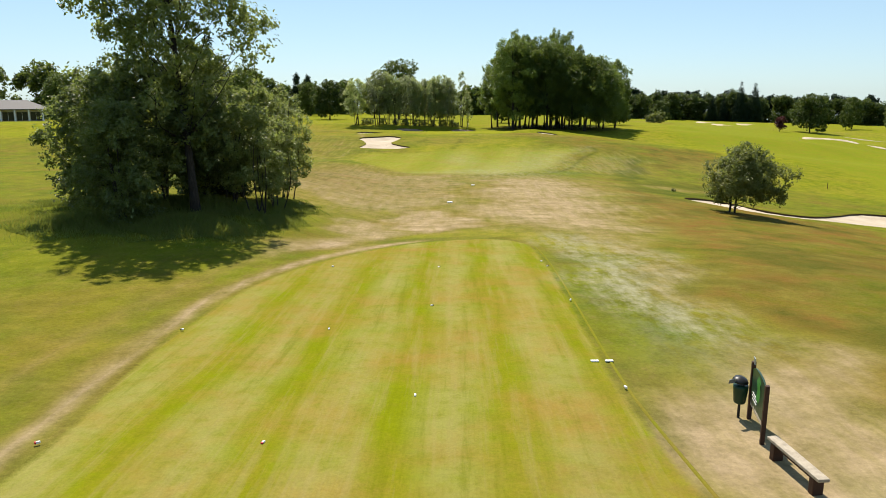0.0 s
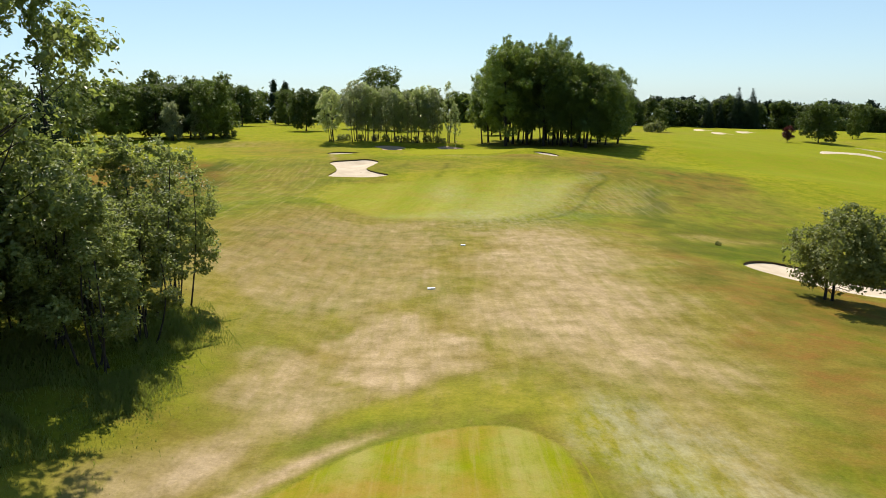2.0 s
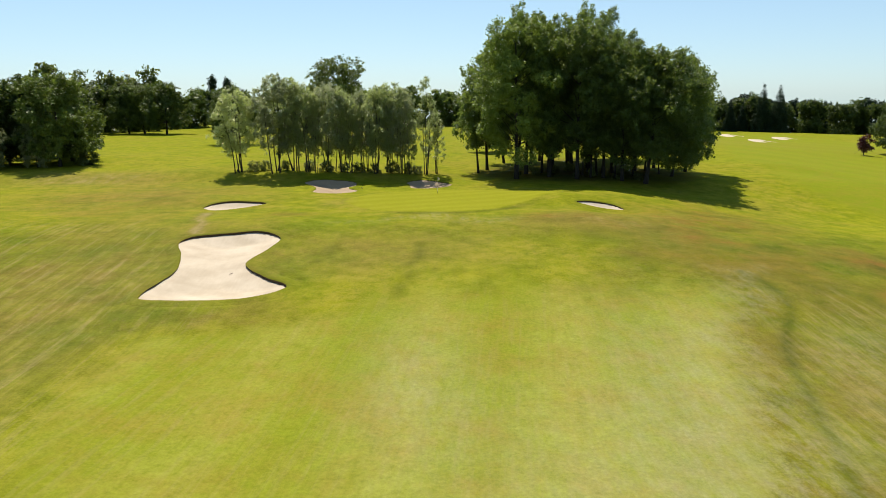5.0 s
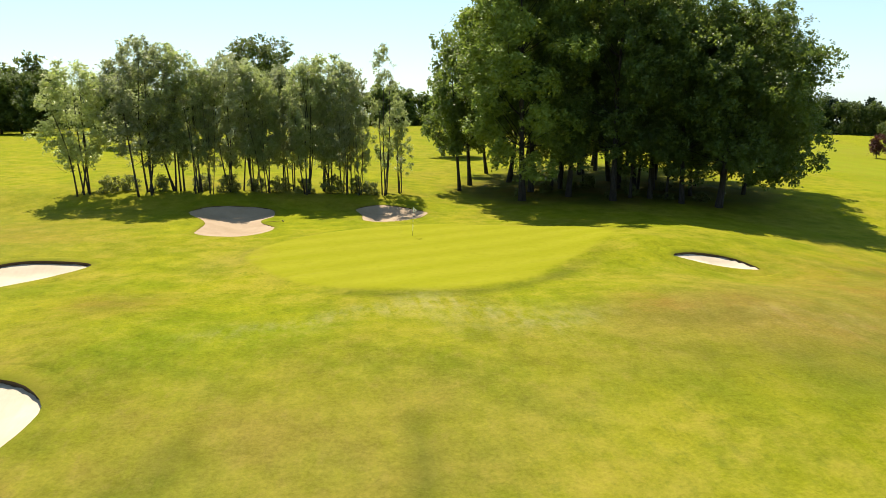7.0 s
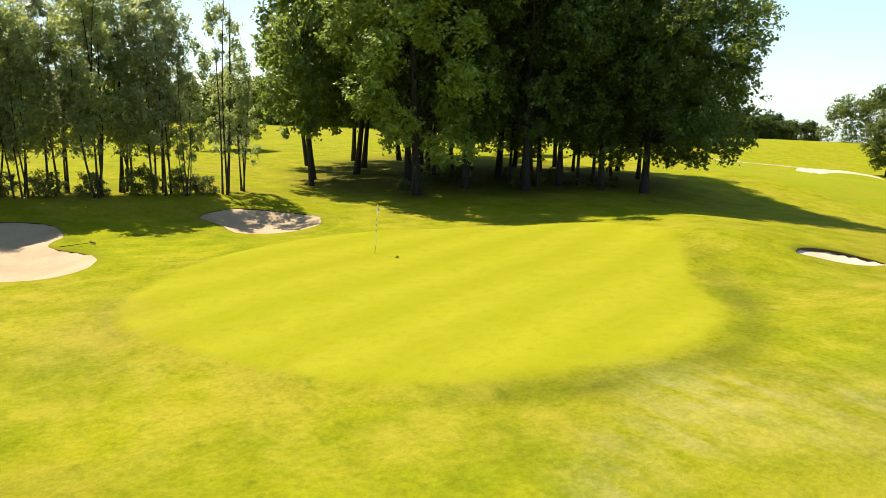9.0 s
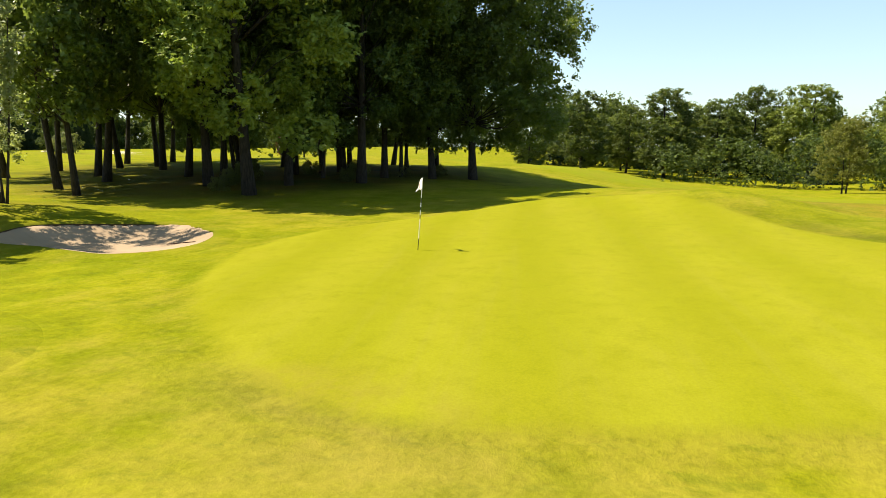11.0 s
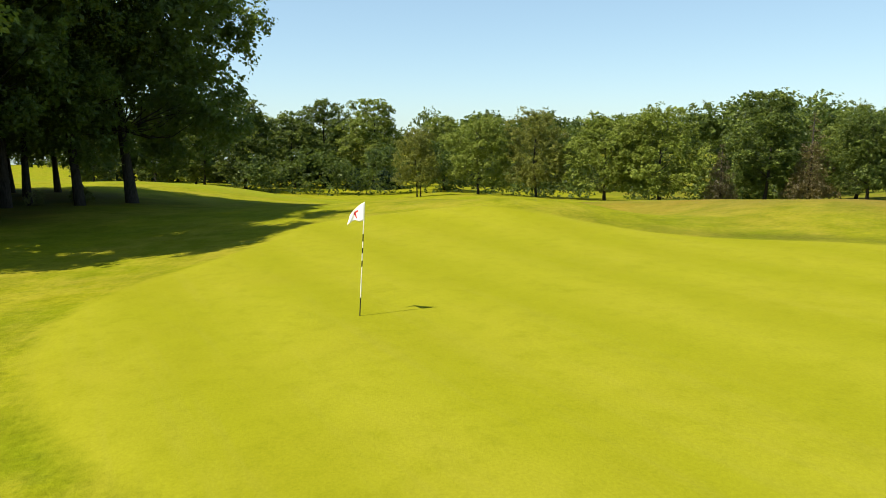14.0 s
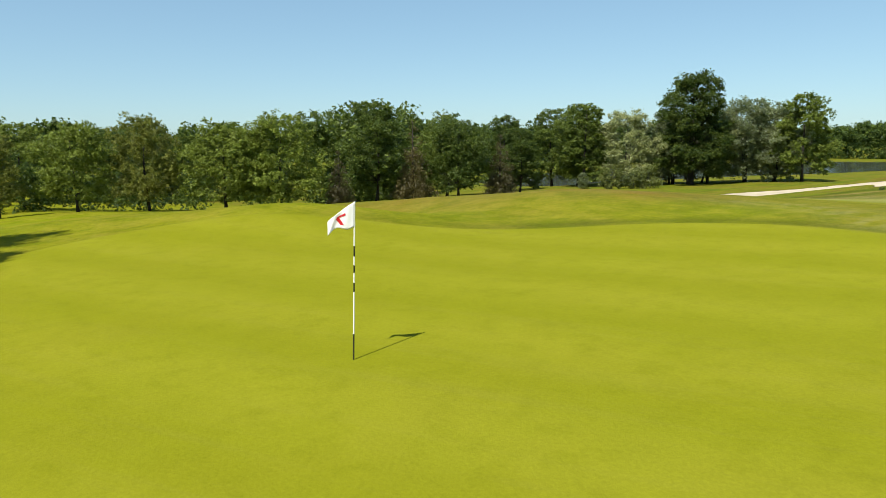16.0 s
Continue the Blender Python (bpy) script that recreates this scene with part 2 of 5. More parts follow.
def mown_material(name, light, dark, width, turn, straw, contrast=1.0, fine_scale=14.0, grainy=0.5, sway=0.3, streaky=0.0):
    """Short turf with mowing bands of the given width, running at an angle; at its rim it gives way to the meadow."""
    n = Nodes(name)
    zone = n.add("ShaderNodeVertexColor")
    zone.layer_name = "zone"
    wild, grain = meadow(n, zone)
    across = n.add("ShaderNodeSeparateXYZ", Vector=n.stretch(1, 1, 1, turn)).outputs[0]
    wobble = n.math("MULTIPLY", n.noise(0.25, 2), width * sway)
    wave = n.math("SINE", n.math("MULTIPLY", n.math("ADD", across, wobble), math.pi / width))
    band = n.ramp(n.math("ADD", n.math("MULTIPLY", wave, 0.5 * contrast), 0.5), (0.1, 0.0), (0.9, 1.0))
    patch, fine = n.noise(0.35, 6, 0.65), n.noise(fine_scale, 5, 0.75)
    col = n.mix(band, dark, light)
    col = n.mix(n.math("MULTIPLY", n.ramp(patch, (0.40, 0.0), (0.66, 1.0)), straw), col, (0.255, 0.158, 0.030))
    col = n.mix(n.math("MULTIPLY", n.ramp(n.noise(0.6, 4, 0.6), (0.46, 0.0), (0.70, 1.0)), 0.45), col, dark)
    mottle = n.noise(2.4, 6, 0.7)
    col = n.mix(n.math("MULTIPLY", n.ramp(mottle, (0.50, 0.0), (0.68, 1.0)), 0.32), col, tuple(0.78 * c for c in dark))
    if streaky:
        # dry lines and greener lines left by the mower along the bands
        aligned = n.add("ShaderNodeMapping", Vector=n.stretch(1, 1, 1, turn), Scale=(2.4, 0.13, 1.0))
        lines = n.noise(1.0, 5, 0.7, aligned.outputs["Vector"])
        col = n.mix(n.math("MULTIPLY", n.ramp(lines, (0.50, 0.0), (0.68, 1.0)), streaky), col, (0.285, 0.230, 0.080))
        col = n.mix(n.math("MULTIPLY", n.ramp(lines, (0.32, 1.0), (0.46, 0.0)), streaky), col, tuple(0.72 * c for c in dark))
    parched = n.add("ShaderNodeSeparateColor", Color=zone.outputs["Color"]).outputs[0]
    lush = n.add("ShaderNodeVertexColor")
    lush.layer_name = "wear"
    lush = n.add("ShaderNodeSeparateColor", Color=lush.outputs["Color"]).outputs
    frost, lush = lush[0], lush[1]
    col = n.mix(n.math("MULTIPLY", lush, 0.8), col, tuple(0.6 * c for c in dark))
    col = n.mix(n.math("MULTIPLY", parched, n.ramp(n.noise(0.9, 6, 0.7), (0.38, 0.0), (0.60, 0.8))), col, (0.215, 0.140, 0.040))
    col = n.mix(n.math("MULTIPLY", frost, n.ramp(n.noise(0.8, 7, 0.7, n.stretch(1.6, 0.6, 1.0, -0.5)), (0.34, 0.25), (0.68, 1.0))), col, FROST)
    col = n.mix(grainy, col, n.ramp(n.mix(0.28, fine, n.noise(1.3, 7, 0.75)), (0.34, 0.60), (0.62, 1.0)), "MULTIPLY")
    keep = n.add("ShaderNodeClamp", Value=n.math("ADD", n.math("MULTIPLY", n.math("SUBTRACT", zone.outputs["Alpha"], 0.5), 2.2), n.math("ADD", n.math("MULTIPLY", n.math("SUBTRACT", grain, 0.5), 2.0), 0.5)))
    kept = keep.outputs[0]
    n.bump(n.mix(kept, grain, fine), n.math("SUBTRACT", 0.7, n.math("MULTIPLY", kept, 0.4)), n.math("SUBTRACT", 0.12, n.math("MULTIPLY", kept, 0.09)))
    return n.done(n.mix(kept, wild, col), 0.95, spec=0.02)


def leaf_material(name, dark, light, through_light, glow=0.35, gloss=0.45, sheen=0.5):
    n = Nodes(name)
    geo = n.add("ShaderNodeNewGeometry")
    own = n.add("ShaderNodeObjectInfo").outputs["Random"]
    spray = n.ramp(n.noise(0.9, 4, 0.6, n.where(local=True)), (0.35, 0.0), (0.65, 1.0))
    pick = n.math("POWER", n.math("MULTIPLY", geo.outputs["Random Per Island"], n.math("ADD", n.math("MULTIPLY", spray, 0.8), 0.4)), 1.5)
    col = n.mix(pick, dark, light)
    col = n.mix(n.ramp(own, (0.0, 0.55), (0.45, 0.0)), col, tuple(0.7 * c for c in dark))
    col = n.mix(n.ramp(own, (0.55, 0.0), (1.0, 0.5)), col, (1.25 * light[0], 1.15 * light[1], 0.8 * light[2]))
    n.done(col, gloss, spec=sheen)
    thin = n.add("ShaderNodeBsdfTranslucent", Color=n.mix(geo.outputs["Random Per Island"], through_light, light))
    both = n.add("ShaderNodeMixShader", Fac=glow, i1=n.bsdf.outputs[0], i2=thin.outputs[0])
    n.put(n.out, "Surface", both.outputs[0])
    return n.mat


def bark_material(name, dark, light):
    n = Nodes(name)
    at = n.add("ShaderNodeMapping", Vector=n.where())
    at.inputs["Scale"].default_value = (4, 4, 0.8)
    grain = n.noise(3.0, 5, 0.65, at.outputs["Vector"])
    n.bump(grain, 0.7, 0.05)
    return n.done(n.mix(n.ramp(grain, (0.35, 0.0), (0.65, 1.0)), dark, light), 0.9)


def plain_material(name, color, rough=0.6, metal=0.0, wear=0.25, scale=6.0):
    n = Nodes(name)
    at = n.where(local=True)
    stain = n.noise(scale, 5, 0.6, at)
    col = n.mix(n.math("MULTIPLY", n.ramp(stain, (0.4, 0.0), (0.7, 1.0)), wear), color, tuple(0.55 * c for c in color))
    n.bump(n.noise(scale * 12, 3, 0.6, at), 0.12, 0.01)
    return n.done(col, rough, metal)


def sand_material(name, low, high):
    n = Nodes(name)
    drift, grain = n.noise(0.45, 4), n.noise(30.0, 4, 0.7)
    rake = n.noise(1.0, 2, 0.5, n.stretch(7.0, 0.8, 1.0, 0.5))
    col = n.mix(n.ramp(drift, (0.35, 0.0), (0.65, 1.0)), low, high)
    col = n.mix(0.25, col, n.ramp(n.mix(0.5, grain, rake), (0.3, 0.6), (0.7, 1.0)), "MULTIPLY")
    n.bump(n.mix(0.6, grain, rake), 0.35, 0.03)
    return n.done(col, 0.95, spec=0.1)


def water_material():
    n = Nodes("lake_water")
    n.bump(n.noise(0.8, 4, 0.6, n.stretch(1, 0.3, 1)), 0.10, 0.2)
    return n.done((0.06, 0.065, 0.06), 0.08, spec=0.5)


M = {
    "turf": turf_material(),
    "tee": mown_material("tee_turf", (0.236, 0.226, 0.052), (0.164, 0.184, 0.003), 1.35, 0.02, 0.75, 0.85, 14.0, 0.6, 1.1, 0.42),
    "green": mown_material("putting_turf", (0.230, 0.231, 0.014), (0.192, 0.200, 0.008), 1.6, 1.187, 0.06, 0.55, 20.0, 0.45, 0.6, 0.05),
    "collar": mown_material("collar_turf", (0.230, 0.236, 0.014), (0.170, 0.189, 0.008), 2.6, 0.5, 0.15, 0.5, 9.0, 0.75),
    "fairway": mown_material("fairway_turf", (0.258, 0.262, 0.036), (0.176, 0.206, 0.010), 4.0, 0.15, 0.45, 0.5, 5.0, 0.7, 0.5, 0.25),
    "lane": mown_material("broad_fairway_turf", (0.192, 0.218, 0.009), (0.156, 0.188, 0.007), 9.0, -0.45, 0.30, 0.35, 6.0, 0.5, 1.0),
    "edge": mown_material("tee_edge_turf", (0.190, 0.190, 0.016), (0.155, 0.160, 0.010), 0.9, 0.02, 0.3, 0.5, 12.0, 0.5),
    "lip": mown_material("bunker_lip_turf", (0.125, 0.138, 0.012), (0.098, 0.108, 0.010), 1.1, 0.3, 0.45, 0.4, 9.0, 0.6),
    "sand": sand_material("bunker_sand", (0.42, 0.345, 0.245), (0.51, 0.425, 0.315)),
    "track": sand_material("track_gravel", (0.27, 0.24, 0.18), (0.36, 0.32, 0.25)),
    "brownsand": sand_material("brown_sand", (0.29, 0.212, 0.135), (0.355, 0.265, 0.175)),
    "soil": plain_material("lip_soil", (0.070, 0.046, 0.022), 0.95, 0, 0.5, 3.0),
    "water": water_material(),
    "oak": leaf_material("oak_leaf", (0.020, 0.040, 0.010), (0.215, 0.290, 0.062), (0.42, 0.56, 0.07), 0.30, 0.45, 0.25),
    "pale": leaf_material("willow_leaf", (0.052, 0.072, 0.034), (0.410, 0.440, 0.250), (0.50, 0.58, 0.18), 0.42, 0.38, 0.4),
    "birch": leaf_material("birch_leaf", (0.034, 0.054, 0.016), (0.330, 0.370, 0.130), (0.46, 0.55, 0.09), 0.38, 0.42, 0.22),
    "sallow": leaf_material("sallow_leaf", (0.048, 0.074, 0.024), (0.440, 0.490, 0.220), (0.54, 0.64, 0.14), 0.46, 0.34),
    "ash": leaf_material("maple_leaf", (0.012, 0.027, 0.007), (0.165, 0.220, 0.042), (0.33, 0.46, 0.06), 0.2, 0.52, 0.14),
    "maple": leaf_material("green_maple_leaf", (0.011, 0.026, 0.006), (0.215, 0.270, 0.052), (0.38, 0.50, 0.07), 0.23, 0.5, 0.16),
    "alder": leaf_material("alder_leaf", (0.014, 0.028, 0.009), (0.225, 0.272, 0.090), (0.46, 0.56, 0.085), 0.35, 0.42, 0.30),
    "tan": leaf_material("lime_leaf", (0.044, 0.056, 0.011), (0.330, 0.335, 0.075), (0.42, 0.46, 0.07), 0.32, 0.5, 0.14),
    "red": leaf_material("copper_leaf", (0.050, 0.014, 0.014), (0.095, 0.026, 0.022), (0.16, 0.03, 0.02)),
    "needle": leaf_material("spruce_needle", (0.014, 0.030, 0.014), (0.036, 0.060, 0.030), (0.04, 0.07, 0.02), 0.15, 0.6, 0.1),
    "brownneedle": leaf_material("larch_needle", (0.060, 0.052, 0.016), (0.170, 0.135, 0.045), (0.20, 0.16, 0.04), 0.2),
    "shrub": leaf_material("shrub_leaf", (0.055, 0.080, 0.018), (0.170, 0.190, 0.055), (0.30, 0.34, 0.05), 0.42, 0.6),
    "tall": leaf_material("tall_grass", (0.085, 0.115, 0.018), (0.200, 0.215, 0.045), (0.28, 0.34, 0.04), 0.45, 0.7),
    "bark": bark_material("oak_bark", (0.016, 0.013, 0.010), (0.052, 0.043, 0.034)),
    "white": plain_material("white_paint", (0.80, 0.80, 0.78), 0.4, 0, 0.12),
    "black": plain_material("black_paint", (0.02, 0.02, 0.02), 0.4),
    "scarlet": plain_material("red_paint", (0.55, 0.02, 0.03), 0.45),
    "darkgreen": plain_material("green_enamel", (0.012, 0.045, 0.022), 0.35),
    "mapgreen": plain_material("printed_green", (0.05, 0.22, 0.04), 0.35),
    "stain": plain_material("brown_stained_wood", (0.052, 0.022, 0.012), 0.65, 0, 0.5, 9.0),
    "plank": plain_material("weathered_plank", (0.40, 0.34, 0.25), 0.85, 0, 0.75, 7.0),
    "grey": plain_material("grey_metal", (0.35, 0.36, 0.37), 0.35, 0.6),
    "roof": plain_material("slate_roof", (0.10, 0.092, 0.085), 0.7, 0, 0.4, 1.5),
    "render": plain_material("pale_render", (0.46, 0.42, 0.35), 0.85, 0, 0.2, 1.0),
    "glass": plain_material("dark_glazing", (0.02, 0.025, 0.03), 0.06, 0, 0.0),
    "cloth": plain_material("flag_cloth", (0.80, 0.79, 0.80), 0.8, 0, 0.1),
}


# ---- mesh helpers ----
def fast_mesh(name, verts, faces, smooth=False):
    """A mesh from arrays of vertices and of faces that all have the same number of corners."""
    verts, faces = np.asarray(verts, np.float32), np.asarray(faces, np.int32)
    me = bpy.data.meshes.new(name)
    n, k = faces.shape
    me.vertices.add(len(verts))
    me.vertices.foreach_set("co", verts.ravel())
    me.loops.add(n * k)
    me.loops.foreach_set("vertex_index", faces.ravel())
    me.polygons.add(n)
    me.polygons.foreach_set("loop_start", np.arange(0, n * k, k, dtype=np.int32))
    me.polygons.foreach_set("use_smooth", np.full(n, smooth))
    me.update(calc_edges=True)
    return me


def thing(name, label, category, at=None, group="", kind=""):
    ob = tagged(new(name), label, category, group, kind)
    if at is not None:
        ob.matrix_basis = at
    return ob


def hang(name, me, material, parent, label=""):
    me.materials.append(M[material])
    ob = new(name, me)
    ob.parent = parent
    return tagged(ob, label)


def part(name, bm, material, parent, label="", smooth=False):
    me = bpy.data.meshes.new(name)
    for f in bm.faces:
        f.smooth = smooth
    bm.to_mesh(me)
    bm.free()
    return hang(name, me, material, parent, label)


def tube_rings(bm, points, radii, sides=7):
    """A tapered round tube along points; gives its rings of vertices."""
    rings = []
    for i, (p, r) in enumerate(zip(points, radii)):
        a, b = points[max(i - 1, 0)], points[min(i + 1, len(points) - 1)]
        d = (Vector(b) - Vector(a)).normalized()
        u = d.orthogonal().normalized()
        v = d.cross(u)
        rings.append([bm.verts.new(Vector(p) + r * (math.cos(q) * u + math.sin(q) * v)) for q in (2 * math.pi * k / sides for k in range(sides))])
    for lo, hi in zip(rings, rings[1:]):
        for k in range(sides):
            bm.faces.new((lo[k], lo[(k + 1) % sides], hi[(k + 1) % sides], hi[k]))
    bm.faces.new(rings[0][::-1])
    bm.faces.new(rings[-1])
    return rings


def tube(bm, points, radii, sides=7):
    tube_rings(bm, points, radii, sides)
    return bm


def box(bm, sx, sy, sz, m=None, bevel=0.0):
    out = bmesh.ops.create_cube(bm, size=1.0, matrix=(m or Matrix()) @ Matrix.Diagonal((sx, sy, sz, 1)))
    if bevel:
        edges = list({e for v in out["verts"] for e in v.link_edges})
        bmesh.ops.bevel(bm, geom=edges, offset=bevel, segments=2, affect="EDGES", profile=0.6)
    return bm


def outline(points, step=0.5):
    """A closed smooth curve through the given corners, as an array of points about a step apart."""
    p = np.array(points, float)
    q = []
    for i in range(len(p)):
        a, b, c, d = p[i - 1], p[i], p[(i + 1) % len(p)], p[(i + 2) % len(p)]
        n = max(2, int(np.hypot(*(c - b)) / step))
        for s in np.arange(n) / n:
            q.append(0.5 * (2 * b + (c - a) * s + (2 * a - 5 * b + 4 * c - d) * s**2 + (3 * b - a - 3 * c + d) * s**3))
    return np.array(q)


def reach_in(x, y, loop):
    """Signed distance from the loop's edge, above zero inside."""
    x, y = np.asarray(x, float), np.asarray(y, float)
    best, inside = np.full(x.shape, 1e9), np.zeros(x.shape, bool)
    for (x0, y0), (x1, y1) in zip(loop, np.roll(loop, -1, 0)):
        dx, dy = x1 - x0, y1 - y0
        s = np.clip(((x - x0) * dx + (y - y0) * dy) / (dx * dx + dy * dy + 1e-9), 0, 1)
        best = np.minimum(best, np.hypot(x - x0 - s * dx, y - y0 - s * dy))
        inside ^= ((y0 > y) != (y1 > y)) & (x < dx * (y - y0) / (dy + 1e-12) + x0)
    return np.where(inside, best, -best)


# ---- the mown areas and bunkers, as outlines in the plan ----
TEE = outline([(-8.9, 3), (-8.6, 13.9), (-8.9, 18.1), (-8.9, 23.1), (-8.2, 29), (-6.1, 34.7), (-3.9, 39.1), (-1.5, 42.2), (1.5, 43.8), (3.6, 43.8), (5.1, 42), (5.4, 38), (5.2, 31), (4.95, 25), (4.7, 16.9), (4.8, 3), (-2, 1)])
GREEN = outline([(-4.9, 168.0), (-3.4, 163.8), (-1.3, 160.3), (1.1, 158.5), (4.5, 157.4), (7.8, 157.4), (11.0, 159.1), (14.0, 162.5), (18.4, 167.2), (20.4, 171.5), (19.5, 174.8), (15.5, 176.2), (8.5, 179.0), (2, 177.2), (-2.6, 172.8)])
BUNKERS = {
    "cross": outline([(-16.8, 144.2), (-16.2, 146.4), (-13.4, 147.3), (-10.5, 147.7), (-8.4, 145.6), (-8.9, 142.3), (-9.8, 138.6), (-7.9, 135.6), (-5.9, 133.4), (-8.6, 130.9), (-14.2, 130.2), (-15.3, 131.5), (-14.7, 136.6), (-15.6, 141)]),
    "west": outline([(-19.8, 162.4), (-19.4, 165.4), (-17.4, 167.2), (-13.7, 166.4), (-14.8, 163.1), (-17.6, 160.3)]),
    "back": outline([(-12.3, 185.9), (-11.2, 188.6), (-8.3, 189.3), (-5.4, 188.6), (-5.0, 185.4), (-5.8, 183.0), (-4.3, 179.4), (-5.0, 175.7), (-6.9, 174.2), (-9.8, 175.9), (-10.2, 181.8)]),
    "rear": outline([(2.2, 188.4), (4.6, 189.5), (7.2, 188.2), (8.5, 186.2), (8.1, 184.2), (7.0, 182.3), (4.6, 181.0), (2.7, 182.2), (2.5, 185.4)]),
    "mound": outline([(21.0, 163.1), (22.2, 163.9), (23.6, 164.2), (25.1, 164.0), (26.0, 163.2), (26.4, 161.9), (24.6, 162.2), (22.8, 162.5)]),
    "hollow": outline([(26.2, 77), (29.6, 81), (32.6, 80.5), (34.2, 76), (37, 74.8), (41.5, 77.5), (46.5, 82.5), (52, 87), (57, 86), (58, 78), (52, 73.5), (45, 71), (39, 69.5), (34, 68.5), (30, 69), (27.4, 72.5)]),
    "far_a": outline([(136, 384), (141, 402), (147, 405), (146, 386)]),
    "far_b": outline([(131, 343), (133, 358), (140, 360), (139, 345)]),
    "far_c": outline([(155, 372), (157, 387), (165, 388), (163, 373)]),
    "far_d": outline([(107, 213), (112, 220), (120, 216), (122, 209), (114, 208)]),
    "far_e": outline([(127, 216), (130, 223), (135, 220), (134, 214)]),
}
FAIRWAY = outline([(-11, 101.5), (-4.5, 95), (8, 93.8), (14.7, 100), (19.3, 109.5), (23.4, 122), (27.6, 131.5), (24, 147), (19, 155), (8, 150), (-3, 152), (-7, 160), (-10, 170), (-13, 160), (-8.4, 150), (-7.6, 143), (-8.2, 137), (-3.6, 131), (-9, 127.4), (-14.5, 125), (-15.5, 113)], 1.5)
LANE = outline([(60, 100), (72, 130), (62, 160), (56, 190), (64, 215), (75, 255), (95, 310), (110, 400), (180, 420), (175, 330), (150, 250), (128, 190), (110, 140), (100, 105)], 5)
FRONTS = [(k, v) for k, v in BUNKERS.items() if not k.startswith("far")]


def graded(lo, hi, step, far_lo, far_hi):
    """Grid lines that lie a step apart between lo and hi, and ever wider beyond."""
    def out(room):
        d, s, got = 0.0, step, []
        while d < room:
            s *= 1.16
            d += s
            got.append(d)
        return np.array(got)

    return np.r_[lo - out(lo - far_lo)[::-1], np.arange(lo, hi + step / 2, step), hi + out(far_hi - hi)]


def soft(x, y, cx, cy, sx, sy):
    return np.exp(-(((x - cx) / sx) ** 2) - ((y - cy) / sy) ** 2)


def blot(x, y, corners, edge):
    """How far a spot lies inside a ragged patch of the plan: 0 outside, 1 well inside."""
    loop = outline(corners, 2.5)
    out, room = np.zeros(x.shape), edge + 3
    near = (x > loop[:, 0].min() - room) & (x < loop[:, 0].max() + room) & (y > loop[:, 1].min() - room) & (y < loop[:, 1].max() + room)
    u, v = x[near], y[near]
    rag = min(1.0, 0.35 * edge)
    du = rag * (np.sin(v / 2.3 + u / 5.1) + 0.6 * np.sin(v / 0.9 - u / 1.7 + 2))
    dv = rag * (np.sin(u / 2.1 - v / 4.3 + 1) + 0.6 * np.sin(u / 0.8 + v / 1.4))
    out[near] = step01(reach_in(u + du, v + dv, loop) / edge + 0.5)
    return out


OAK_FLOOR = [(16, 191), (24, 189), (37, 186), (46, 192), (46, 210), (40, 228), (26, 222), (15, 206)]


